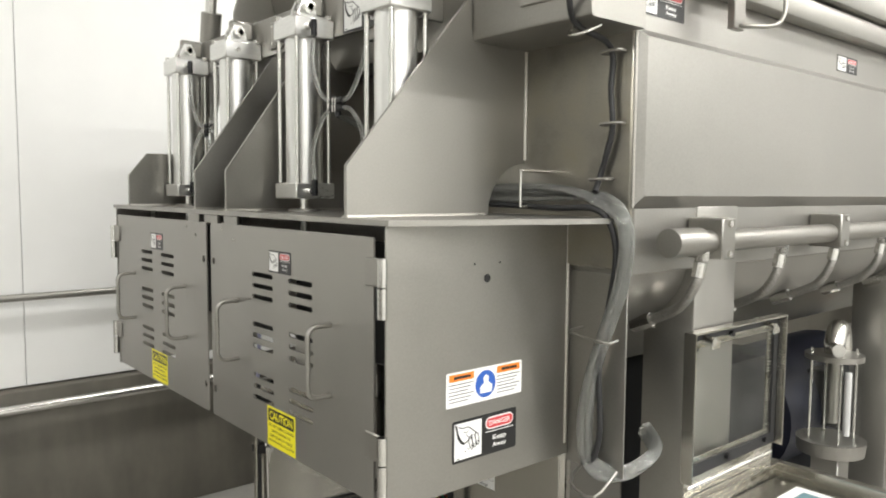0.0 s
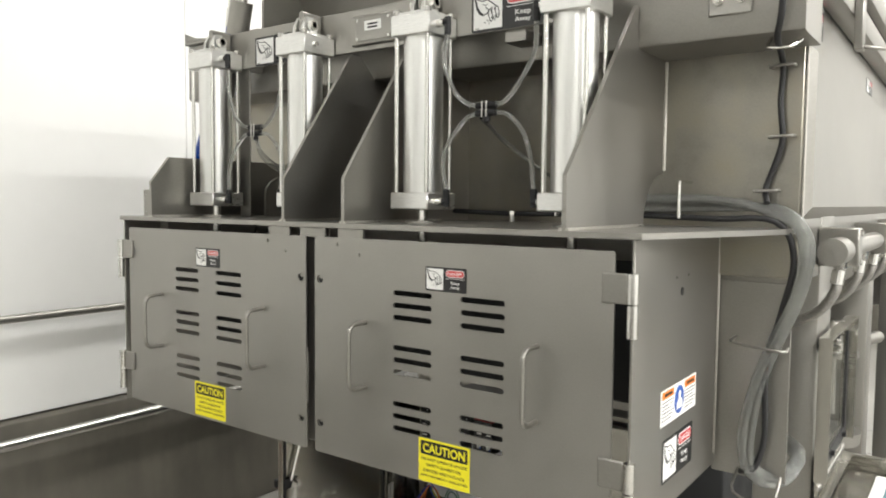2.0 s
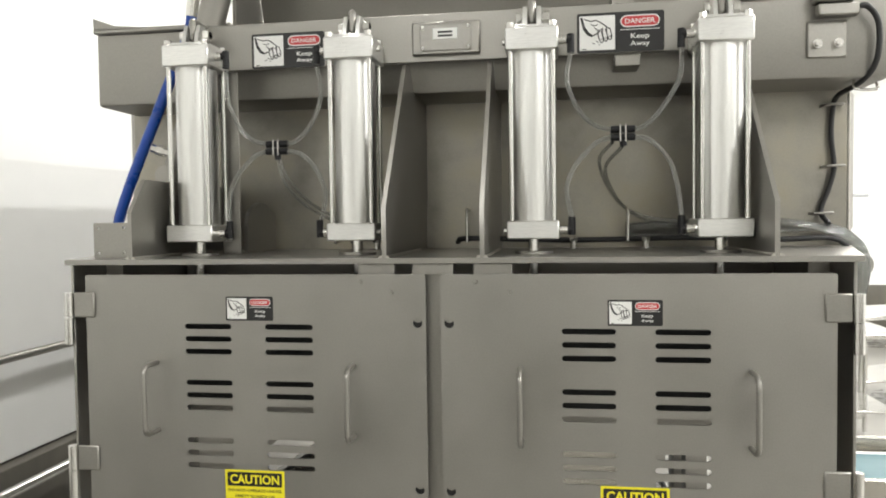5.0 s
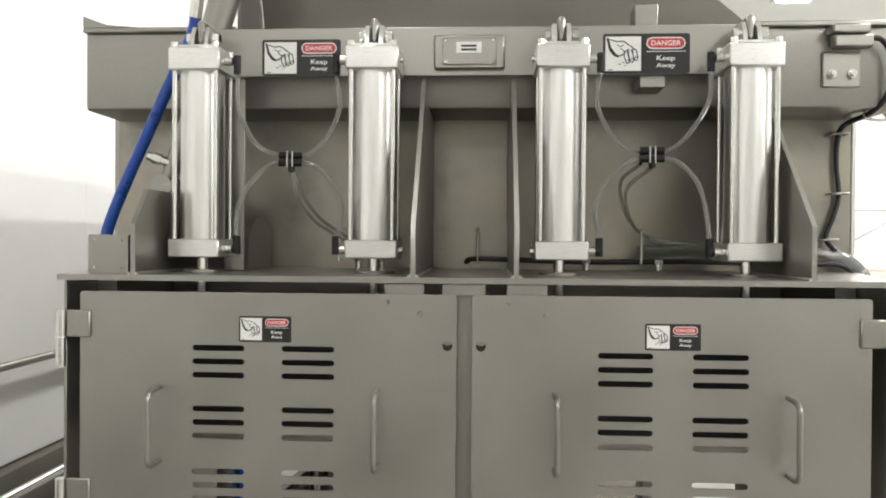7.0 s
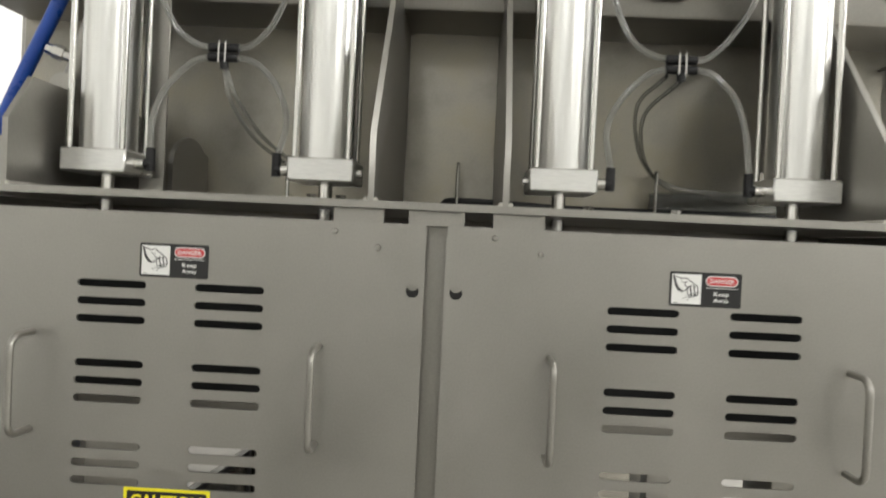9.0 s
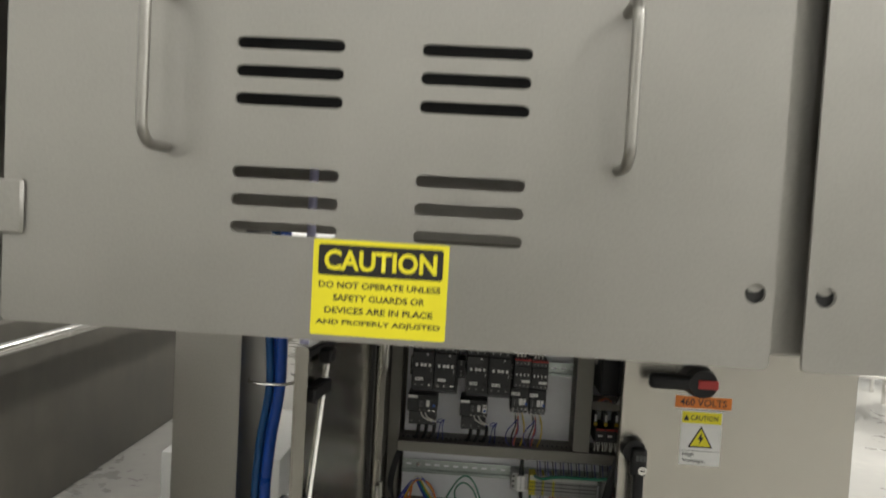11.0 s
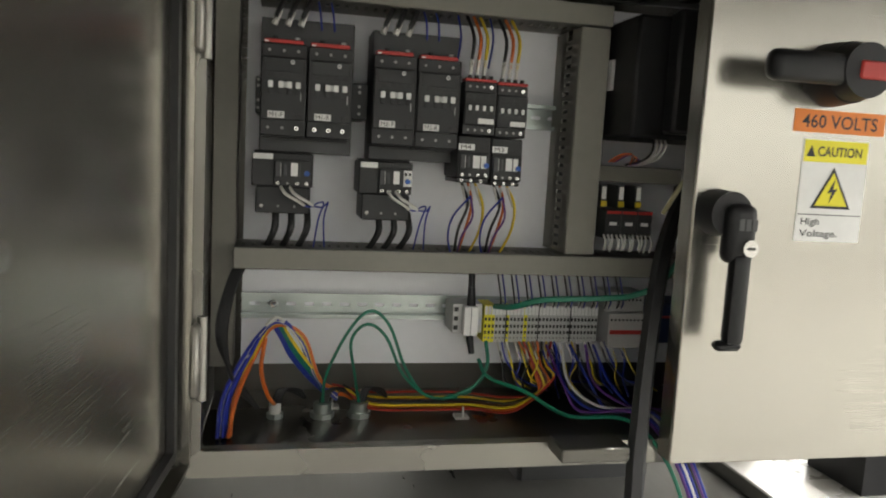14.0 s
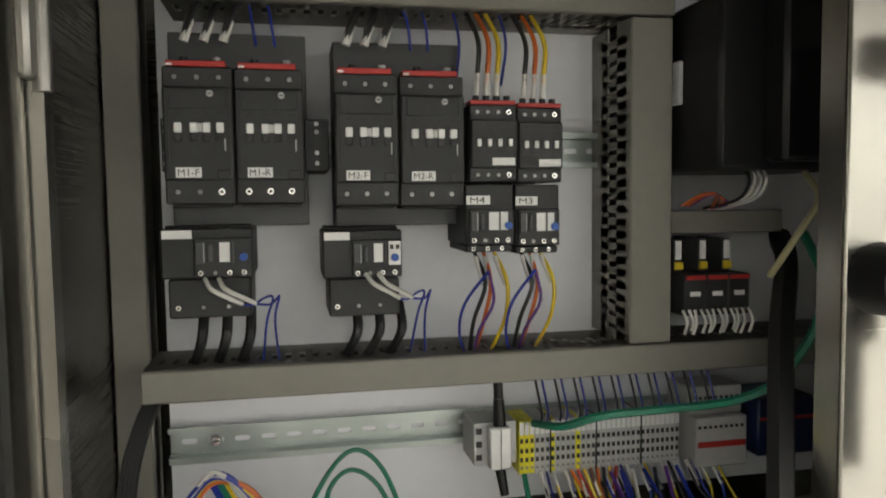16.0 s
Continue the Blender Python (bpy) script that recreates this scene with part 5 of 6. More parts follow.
part("upper_body", B(0.030, 0.092, 1.13, 1.174, 0.5825, 0.612, 0.001), TERMINAL, io)
part("stripe", B(0.036, 0.090, 1.1185, 1.1198, 0.551, 0.557), RED_BAR, io, smooth=False)
for k in range(9):
    part("port", R((0.038 + 0.006 * k, 1.1206, 0.572), (0.038 + 0.006 * k, 1.1194, 0.572), 0.0018, seg=8), INK, io)
    part("port", R((0.038 + 0.006 * k, 1.1306, 0.600), (0.038 + 0.006 * k, 1.1294, 0.600), 0.0018, seg=8), INK, io)
NAVY = material("navy_device", (0.012, 0.022, 0.075), 0.4, 0.0, 0.05, (80, 80, 80), 0.05, 9.0)
bl = thing("relay_module", "dark blue relay module", "relay")
part("body", B(0.098, 0.165, 1.11, 1.174, 0.54, 0.600, 0.002), NAVY, bl)
part("stripe", B(0.10, 0.163, 1.1085, 1.1098, 0.578, 0.581), RED_BAR, bl, smooth=False)


# ---------------------------------------------------------------- wires
rng = random.Random(11)


def wire(pts, mat, r=0.0016, label="", group="cabinet wiring", name="wire"):
    return whole(name, S(pts, r, 6, 5), mat, label or "insulated control wire in the cabinet", "wire", group)


def ferrule(p0, p1, r=0.0024):
    whole("wire_marker", R(p0, p1, r, seg=8), WIRE_WHITE, "white sleeve marker on a wire", "wire marker", "wire markers")


# from the upper duct into the large contactors
for x0, n in ((-0.4645, 0), (-0.410, 1), (-0.330, 2), (-0.275, 3)):
    for k in range(3):
        x = x0 + 0.011 + 0.016 * k
        if n in (0, 2):
            wire([(x + 0.018, 1.12, 0.985), (x + 0.010, 1.10, 0.968), (x + 0.002, 1.10, 0.945)], RUBBER, 0.0036, "thick black power wire")
            ferrule((x + 0.008, 1.10, 0.962), (x + 0.002, 1.10, 0.944), 0.004)
        elif k < 2:
            wire([(x, 1.12, 0.985), (x + 0.003, 1.105, 0.965), (x + 0.006, 1.11, 0.943)], WIRE_BLUE, 0.0013)
# small contactors: black, red, yellow and blue runs above and below
for x0, zb in ((-0.2115, 0.0), (-0.168, 0.0)):
    for k, mat in enumerate((RUBBER, WIRE_ORANGE, WIRE_YELLOW)):
        x = x0 + 0.008 + 0.009 * k
        wire([(x - 0.003, 1.12, 0.985), (x + 0.003, 1.09, 0.95), (x + 0.001, 1.085, 0.92), (x, 1.088, 0.897)], mat, 0.0022)
        ferrule((x + 0.001, 1.085, 0.920), (x, 1.0865, 0.898))
        ex = x + (0.002, -0.002, 0.004)[k]
        wire([(x - 0.001, 1.10, 0.764), (ex + 0.002, 1.075, 0.735), (ex - 0.002 + (x - x0 - 0.017) * 0.5, 1.085, 0.70), (ex - 0.003, 1.12, 0.662)], mat, 0.0018)
        ferrule((x - 0.001, 1.09, 0.757), (ex + 0.001, 1.077, 0.733), 0.0021)
    wire([(x0 - 0.006, 1.12, 0.985), (x0 - 0.004, 1.10, 0.95), (x0 - 0.003, 1.12, 0.915)], WIRE_BLUE, 0.0013)
    for q in (-0.020, 0.006):
        wire([(x0 + 0.016, 1.078, 0.745), (x0 + 0.012 + q, 1.07, 0.718), (x0 + 0.004 + q * 0.7, 1.085, 0.69), (x0 + 0.01 + q * 0.3, 1.12, 0.66)], WIRE_BLUE if q < 0 else WIRE_PURPLE, 0.0014)
# overloads: thick wires down into the duct, white and blue control wires
for x0 in (-0.474, -0.341):
    for k in range(3):
        x = x0 + 0.026 + 0.02 * k
        wire([(x + 0.004, 1.12, 0.716), (x + 0.004, 1.10, 0.695), (x - 0.001, 1.11, 0.678), (x - 0.008, 1.13, 0.662)], RUBBER, 0.0044, "thick black power wire")
    for k in range(2):
        x = x0 + 0.036 + 0.011 * k
        whole("marked_wire", S([(x, 1.078, 0.746), (x + 0.006, 1.068, 0.738), (x + 0.020, 1.07, 0.730), (x + 0.029, 1.08, 0.724)], 0.0020, 6, 5), WIRE_WHITE, "white sleeved control wire on an overload relay", "wire", "cabinet wiring")
        wire([(x + 0.030, 1.08, 0.723), (x + 0.038 + 0.003 * k, 1.085, 0.722), (x + 0.047, 1.09, 0.727), (x + 0.054 - 0.006 * k, 1.095, 0.726), (x + 0.048 - 0.004 * k, 1.10, 0.705), (x + 0.043 + 0.004 * k, 1.12, 0.662)], WIRE_BLUE, 0.0011)
# terminals: short leads above and below
pal = [RUBBER, WIRE_ORANGE, WIRE_YELLOW, WIRE_BROWN, WIRE_BLUE, WIRE_BLUE, WIRE_WHITE, WIRE_PURPLE]
for k in range(30):
    x = -0.133 + 0.0066 * k
    c = pal[(k * 5 + k // 3) % 8]
    if k % 3 != 2:
        wire([(x + 0.003, 1.128, 0.588), (x - 0.001, 1.115, 0.603), (x - 0.005, 1.13, 0.645)], c, 0.0012)
        ferrule((x + 0.003, 1.128, 0.589), (x + 0.000, 1.117, 0.602), 0.0019)
    if k % 4 != 3:
        far = rng.uniform(-0.01, 0.03)
        low = rng.uniform(0.455, 0.48)
        wire([(x + 0.003, 1.132, 0.537), (x + 0.004, 1.105, 0.515), (x + far, 1.10, 0.49), (x + far * 2 + 0.02, 1.12, low)], c, 0.0014)
        if k % 2 == 0:
            ferrule((x + 0.003, 1.130, 0.536), (x + 0.004, 1.107, 0.517), 0.002)
for k in range(12):
    x = -0.002 + 0.0063 * k
    s_ = rng.uniform(-0.0015, 0.0015)
    whole("marked_wire", S([(x, 1.085, 0.700), (x + s_, 1.078, 0.690), (x + s_ * 1.5, 1.084, rng.uniform(0.676, 0.682))], 0.0016, 6, 4), WIRE_WHITE, "white sleeved control wire under the breakers", "wire", "cabinet wiring")
for k in range(4):
    x = 0.040 + 0.006 * k
    wire([(x + 0.004, 1.06, 0.835), (x + 0.003, 1.05, 0.822), (x - 0.002 + rng.uniform(-0.002, 0.002), 1.06, 0.806), (x - 0.006, 1.11, 0.797)], WIRE_WHITE if k else RUBBER, 0.0017)
    wire([(0.004 + 0.003 * k, 1.10, 0.80), (0.012 + 0.004 * k, 1.08, 0.810 + rng.uniform(-0.002, 0.003)), (0.026 + 0.004 * k, 1.075, 0.811 - 0.003 * k), (0.036, 1.10, 0.797)], (WIRE_ORANGE, WIRE_BROWN, WIRE_ORANGE, WIRE_PURPLE)[k], 0.0013)
CREAM_WIRE = material("cream_wire", (0.50, 0.46, 0.26), 0.4, 0.0, 0.05, (50, 50, 50), 0.05, 9.0)
wire([(0.108, 1.06, 0.83), (0.092, 1.02, 0.806), (0.072, 1.02, 0.775), (0.066, 1.05, 0.735)], CREAM_WIRE, 0.0033, "pale thick wire from the drive unit")
# green earth wires
wire([(-0.14, 1.12, 0.59), (-0.125, 1.08, 0.598), (-0.09, 1.06, 0.612), (-0.01, 1.05, 0.617), (0.03, 1.04, 0.624), (0.055, 1.02, 0.645), (0.073, 1.0, 0.69), (0.079, 0.995, 0.735), (0.085, 1.03, 0.775)], WIRE_GREEN, 0.0042, "thick green earth wire across the terminals")
for p in ([(-0.375, 1.115, 0.45), (-0.372, 1.10, 0.50), (-0.345, 1.09, 0.562), (-0.318, 1.09, 0.588), (-0.292, 1.09, 0.568), (-0.268, 1.09, 0.510), (-0.235, 1.10, 0.468), (-0.19, 1.11, 0.462)],
          [(-0.325, 1.115, 0.45), (-0.335, 1.10, 0.50), (-0.342, 1.09, 0.548), (-0.322, 1.09, 0.570), (-0.296, 1.09, 0.553), (-0.270, 1.09, 0.50), (-0.225, 1.10, 0.465), (-0.17, 1.11, 0.47)],
          [(-0.165, 1.10, 0.52), (-0.155, 1.08, 0.50), (-0.11, 1.05, 0.488), (-0.06, 1.02, 0.465), (0.0, 0.975, 0.475), (0.035, 0.935, 0.44), (0.06, 0.91, 0.36), (0.08, 0.90, 0.22)],
          [(-0.15, 1.12, 0.54), (-0.152, 1.10, 0.51), (-0.17, 1.10, 0.48), (-0.21, 1.11, 0.46)]):
    wire(p, WIRE_GREEN, 0.0027 if p[0][0] > -0.2 else 0.0021, "green earth wire looping over the cabinet floor")
# fan of coloured wires on the left
for k, mat in enumerate((WIRE_BLUE, WIRE_WHITE, WIRE_BLUE, WIRE_BLUE, WIRE_BLUE, WIRE_YELLOW, WIRE_ORANGE, WIRE_ORANGE)):
    o = 0.0021 * k
    wire([(-0.505 + o, 1.04 + 0.005 * (k % 3), 0.438), (-0.50 + o + rng.uniform(-0.003, 0.003), 1.06 + 0.005 * (k % 3), 0.48), (-0.478 + o + rng.uniform(-0.003, 0.003), 1.09, 0.525), (-0.454 + o * 0.5, 1.10, 0.560), (-0.434 + o * 0.5 + rng.uniform(-0.002, 0.002), 1.10, 0.572 - 0.001 * k), (-0.408 + o * 0.5, 1.10, 0.545 + rng.uniform(-0.003, 0.003)), (-0.385 + o * 0.3, 1.11, 0.49), (-0.355, 1.13, 0.455 + 0.002 * k)], mat, 0.0027, "coloured control wire fanning over the rail")
for k, mat in enumerate((WIRE_BLUE, WIRE_BLUE, WIRE_GREEN, WIRE_GREEN, WIRE_YELLOW)):
    wire([(-0.444 + 0.003 * k, 1.105, 0.566), (-0.432 + 0.003 * k, 1.095, 0.549), (-0.420 + 0.004 * k, 1.10, 0.525), (-0.398 + 0.004 * k, 1.11, 0.495), (-0.37, 1.13, 0.462)], mat, 0.0024, "coloured control wire dropping from a tied bundle")
whole("cable_tie", S([(-0.452, 1.094, 0.566), (-0.440, 1.094, 0.577), (-0.428, 1.094, 0.572)], 0.002, 6, 4), WIRE_WHITE, "white cable tie round a wire fan", "cable tie")
wire([(-0.452, 1.095, 0.55), (-0.456, 1.085, 0.51), (-0.447, 1.09, 0.475), (-0.436, 1.115, 0.452)], WIRE_ORANGE, 0.0028, "orange wire into a gland")
for k, mat in enumerate((WIRE_ORANGE, WIRE_RED, WIRE_YELLOW, WIRE_BROWN, WIRE_ORANGE, RUBBER, WIRE_YELLOW, WIRE_RED)):
    o = 0.0035 * k
    e = 0.004 * ((k * 3) % 4)
    wire([(-0.365 + o, 1.13, 0.464 + e), (-0.31, 1.162 - o * 2.2, 0.445 + e), (-0.24, 1.165 - o * 2.4 + rng.uniform(-0.004, 0.004), 0.443 + e), (-0.17, 1.16 - o * 2.3 + rng.uniform(-0.004, 0.004), 0.442 + e), (-0.11, 1.13 - o * 1.6, 0.444 + e), (-0.075 + o, 1.10, 0.47 + o), (-0.085 + o, 1.11, 0.51), (-0.10 + o * 2, 1.125, 0.538)], mat, 0.002, "coloured wire lying along the cabinet floor")
for k in range(7):
    a = rng.uniform(-0.06, 0.06)
    wire([(-0.06 + 0.012 * k, 1.12, 0.535), (-0.05 + 0.012 * k + a * 0.3, 1.08, 0.49), (-0.03 + 0.014 * k, 1.05, 0.46 + 0.003 * (k % 3)), (0.02 + 0.008 * k, 0.99, 0.478), (0.045 + 0.004 * k, 0.93, 0.44), (0.075 + 0.004 * k, 0.90, 0.34), (0.10 + 0.004 * k, 0.89, 0.20)], (WIRE_PURPLE, WIRE_BLUE, WIRE_WHITE, WIRE_BLUE, RUBBER)[k % 5], 0.0021, "loose wire hanging out over the cabinet lip")
for x, z in ((-0.4375, 0.0), (-0.375, 0.0), (-0.325, 0.0)):
    g = thing("cable_gland", "zinc cable gland in the cabinet floor", "cable gland", (x, 1.115, CZ0 + 0.004), "cable glands")
    part("nut", R((0, 0, 0), (0, 0, 0.007), 0.016 if x > -0.43 else 0.011, seg=8), ZINC, g)
    part("sleeve", R((0, 0, 0.007), (0, 0, 0.02), 0.012 if x > -0.43 else 0.008, seg=16), ZINC if x > -0.43 else WIRE_WHITE, g)
    for k in range(3):
        wire([(x + 0.004 * (k - 1), 1.115, 0.45), (x + 0.004 + 0.004 * k, 1.118, 0.472), (x + 0.02 + 0.006 * k, 1.13, 0.468), (x + 0.04, 1.14, 0.455)], RUBBER, 0.0026, "black wire from a gland")
for x, y in ((-0.36, 1.15), (-0.185, 1.10)):
    tbx = thing("tie_base", "white adhesive cable tie base", "tie base", (x, y, CZ0 + 0.004))
    part("pad", B(-0.010, 0.010, -0.009, 0.009, 0, 0.004, 0.001), WIRE_WHITE, tbx)
    part("tie", S([(0, -0.01, 0.004), (0.0, -0.010, 0.012), (0.001, -0.005, 0.018)], 0.0012, 6, 4), WIRE_WHITE, tbx)
# thick black cables
wire([(0.14, 1.14, 0.765), (0.105, 1.08, 0.745), (0.050, 1.01, 0.69), (0.016, 0.962, 0.61), (-0.008, 0.925, 0.51), (-0.024, 0.895, 0.42), (-0.03, 0.87, 0.28), (-0.04, 0.86, 0.10), (-0.02, 0.84, 0.014)], RUBBER, 0.0115, "thick black power cable hanging out of the cabinet", "", "power_cable")
for k in range(4):
    wire([(-0.47 - 0.004 * k, 1.13, 0.66), (-0.490 - 0.003 * k, 1.09, 0.62), (-0.500 - 0.003 * k, 1.07, 0.56), (-0.490, 1.075 + 0.008 * k, 0.50), (-0.46, 1.10, 0.455)], RUBBER, 0.0032, "black cable beside the mounting panel")

# ---------------------------------------------------------------- hoses on the far leg, seen beside the open door
hl = thing("blue_hose_run", "blue and light blue air hoses clipped down a steel leg", "hoses")
for k, (mat, ox, oy) in enumerate(((HOSE_BLUE, -0.008, 0.0), (HOSE_LIGHT, -0.020, -0.018), (HOSE_BLUE, 0.004, -0.022))):
    part("hose", S([(-0.735 + ox, 0.86 + oy, 1.62), (-0.74 + ox, 0.86 + oy, 1.2), (-0.742 + ox * 1.4, 0.86 + oy, 1.04), (-0.738 + ox, 0.86 + oy, 0.86), (-0.755 + ox, 0.86 + oy, 0.72), (-0.762 + ox, 0.86 + oy, 0.58), (-0.745 + ox * 1.5, 0.86 + oy, 0.42), (-0.72 + ox, 0.86 + oy, 0.25), (-0.70 + ox, 0.88 + oy, 0.02)], (0.016, 0.009, 0.0125)[k], 12, 5), mat, hl)
for z in (0.857, 0.577):
    part("clip", S([(-0.81, 0.86, z), (-0.79, 0.815, z), (-0.715, 0.812, z + 0.002), (-0.70, 0.86, z + 0.006), (-0.725, 0.90, z + 0.006)], 0.0035, 8, 3), CHROME, hl)

# ---------------------------------------------------------------- air manifold and hoses along the body side
mf = thing("air_manifold", "painted grey manifold pipe with clamp blocks along the mixer side", "manifold")
part("pipe", R((1.09, 0.66, 1.634), (1.09, 3.9, 1.634), 0.027, seg=28), STEEL, mf)
part("end_cap", R((1.09, 0.612, 1.636), (1.09, 0.735, 1.636), 0.033, seg=28), STEEL, mf)
for y in (0.812, 1.485, 2.16, 2.835):
    ck = part("clamp_block", B(1.032, 1.125, y - 0.03, y + 0.03, 1.592, 1.69, 0.003), STEEL, mf)
    for z in (1.605, 1.677):
        part("bolt", R((1.125, y, z), (1.131, y, z), 0.008, seg=6), CHROME, ck)
for y in (0.755, 1.16, 1.51, 1.88, 2.26, 2.66):
    h = part("drop_hose", S([(1.09, y, 1.615), (1.086, y - 0.004, 1.565), (1.078, y - 0.012, 1.525), (1.045, y - 0.008, 1.478), (0.995, y + 0.0, 1.448), (0.93, y + 0.0, 1.42)], 0.0125, 10, 6), BRAID, mf, "braided steel hose")
    part("nut", R((1.09, y, 1.618), (1.088, y + 0.002, 1.59), 0.016, seg=6), CHROME, h)
    part("ferrule", R((1.087, y - 0.003, 1.585), (1.083, y - 0.007, 1.55), 0.0155, seg=12), CHROME, h)
    part("end_fitting", R((0.955, y, 1.430), (0.90, y, 1.408), 0.019, seg=6), CHROME, h)
for y0, y1, z, h in ((0.54, 0.74, 2.182, 0.070), (1.60, 1.755, 2.158, 0.050)):
    danger_label(mixer, on(SIDE, 1.0304, (y0 + y1) / 2, z), y1 - y0, h)
for y in (0.92, 2.3):
    hk = thing("lid_hook", "bent round-bar hook on the mixer lid edge", "hook", group="lid hooks")
    part("hook", S([(1.105, y - 0.06, 2.15), (1.13, y - 0.05, 2.145), (1.165, y, 2.15), (1.175, y + 0.02, 2.18), (1.17, y + 0.03, 2.23)], 0.0055, 10, 5), STEEL, hk)
    part("strap", B(1.086, 1.106, y - 0.085, y - 0.035, 2.14, 2.27, 0.002), STEEL, hk)

# ---------------------------------------------------------------- control box with an open windowed lid
cb = thing("operator_box", "stainless operator box with its windowed lid standing open", "control box")
Y0, Y1, X0, X1, ZB = 0.757, 1.232, 1.06, 1.56, 0.985
for nm, bb in (("box_side", (X0, X1, Y0, Y0 + 0.004, 0.86, ZB)), ("box_side", (X0, X1, Y1 - 0.004, Y1, 0.86, ZB)), ("box_back", (X0, X0 + 0.004, Y0 + 0.0045, Y1 - 0.0045, 0.86, ZB)),
               ("box_front", (X1 - 0.004, X1, Y0 + 0.0045, Y1 - 0.0045, 0.86, ZB)), ("box_floor", (X0, X1, Y0, Y1, 0.855, 0.8595))):
    part(nm, B(*bb), BRUSHED, cb, smooth=False)
part("rim", sheet(rect(X0 - 0.004, X1 + 0.004, Y0 - 0.004, Y1 + 0.004), [rect(X0 + 0.022, X1 - 0.022, Y0 + 0.022, Y1 - 0.022)], lambda u, v, w: (u, v, ZB + 0.0005 + w), 0.003), BRUSHED, cb, smooth=False)
part("inner_plate", B(X0 + 0.01, X1 - 0.01, Y0 + 0.01, Y1 - 0.01, 0.935, 0.939), BRUSHED, cb, smooth=False)
lid = part("lid", sheet(rect(Y0, Y1, 1.035, 1.41), [rect(Y0 + 0.03, Y1 - 0.055, 1.085, 1.365, 0.004)], lambda u, v, w: (X0 - 0.012 + w, u, v), 0.004), BRUSHED, cb, "open lid frame", False)
for bb in ((Y0, Y0 + 0.004, 1.035, 1.41), (Y1 - 0.004, Y1, 1.035, 1.41)):
    part("lid_edge", B(X0 - 0.008, X0 + 0.02, bb[0], bb[1], bb[2], bb[3]), BRUSHED, lid, smooth=False)
part("lid_edge", B(X0 - 0.008, X0 + 0.02, Y0 + 0.0045, Y1 - 0.0045, 1.406, 1.41), BRUSHED, lid, smooth=False)
part("lid_gasket", sheet(rect(Y0 + 0.006, Y1 - 0.006, 1.04, 1.404), [rect(Y0 + 0.018, Y1 - 0.03, 1.07, 1.385, 0.004)], lambda u, v, w: (X0 - 0.0075 + w, u, v), 0.006), RUBBER, lid, "black rubber gasket", False)
part("window_pane", B(X0 - 0.0075, X0 - 0.003, Y0 + 0.02, Y1 - 0.045, 1.075, 1.375), GLASS, lid, "clear window pane", False)
part("hinge", R((X0 - 0.006, Y0 + 0.02, 1.012), (X0 - 0.006, Y1 - 0.02, 1.012), 0.007, seg=12), CHROME, cb)
part("hinge_leaf", B(X0 - 0.010, X0 - 0.0065, Y0 + 0.01, Y1 - 0.01, 0.988, 1.036), BRUSHED, cb, smooth=False)
for y in (Y0 + 0.07, Y1 - 0.09):
    q = part("lid_latch", R((X0 + 0.0, y, 1.388), (X0 + 0.03, y, 1.385), 0.011, seg=14), CHROME, lid, "bright quarter-turn latch")
    part("latch_tongue", B(X0 + 0.022, X0 + 0.028, y - 0.006, y + 0.03, 1.365, 1.385, 0.002), CHROME, q)
for y, z in ((Y0 + 0.025, 1.37), (Y0 + 0.20, 1.386), (Y0 + 0.025, 1.06), (Y0 + 0.2, 1.06), (Y1 - 0.07, 1.06)):
    part("bumper", R((X0 - 0.004, y, z), (X0 + 0.009, y, z), 0.008, seg=12), BLACK, lid)
hmi = part("touch_panel", B(X0 + 0.09, X1 - 0.08, Y0 + 0.09, Y1 - 0.06, 0.9395, 0.952, 0.004), WHITE, cb, "white-framed touch panel")
part("screen", B(X0 + 0.125, X1 - 0.115, Y0 + 0.125, Y1 - 0.095, 0.9522, 0.9535), SCREEN, hmi, "pale teal screen", False)
for x in (X0 + 0.04, X0 + 0.25):
    for y in (Y0 + 0.04, Y1 - 0.035):
        part("screw", R((x, y, 0.939), (x, y, 0.944), 0.007, seg=10), CHROME, cb)
part("bracket_arm", B(1.0355, 1.06, 0.88, 0.98, 0.88, 0.95, 0.003), STEEL, cb)

# ---------------------------------------------------------------- air filter bowl and dark machinery behind the leg
fb = thing("air_filter", "clear filter bowl with a polished elbow on top", "air filter", (0.90, 2.02, 0.84))
part("bowl", R((0, 0, 0), (0, 0, 0.30), 0.096, seg=32), GLASS, fb, "clear bowl")
part("base", R((0, 0, -0.05), (0, 0, -0.0005), 0.115, 0.12, 32), STEEL, fb)
part("lid", R((0, 0, 0.3005), (0, 0, 0.32), 0.10, seg=32), STEEL, fb)
part("side_port", R((0.02, -0.05, 0.35), (0.07, -0.14, 0.36), 0.022, seg=16), CHROME, fb)
part("level_tube", R((0.075, -0.06, 0.04), (0.075, -0.06, 0.27), 0.012, seg=12), TERMINAL, fb)
part("core", R((0, 0, 0.06), (0, 0, 0.29), 0.022, seg=20), STEEL, fb)
part("elbow", S([(0, 0, 0.32), (0, 0, 0.36), (-0.01, 0.04, 0.40), (-0.02, 0.10, 0.39), (-0.02, 0.12, 0.32)], 0.036, 20, 6), CHROME, fb)
for a in range(4):
    part("stay_rod", R((0.078 * math.cos(a * 1.57 + 0.7), 0.078 * math.sin(a * 1.57 + 0.7), 0.001), (0.078 * math.cos(a * 1.57 + 0.7), 0.078 * math.sin(a * 1.57 + 0.7), 0.34), 0.005, seg=8), CHROME, fb)
part("stand", B(-0.05, 0.05, -0.05, 0.05, -0.84, -0.0505, 0.004), STEEL, fb)
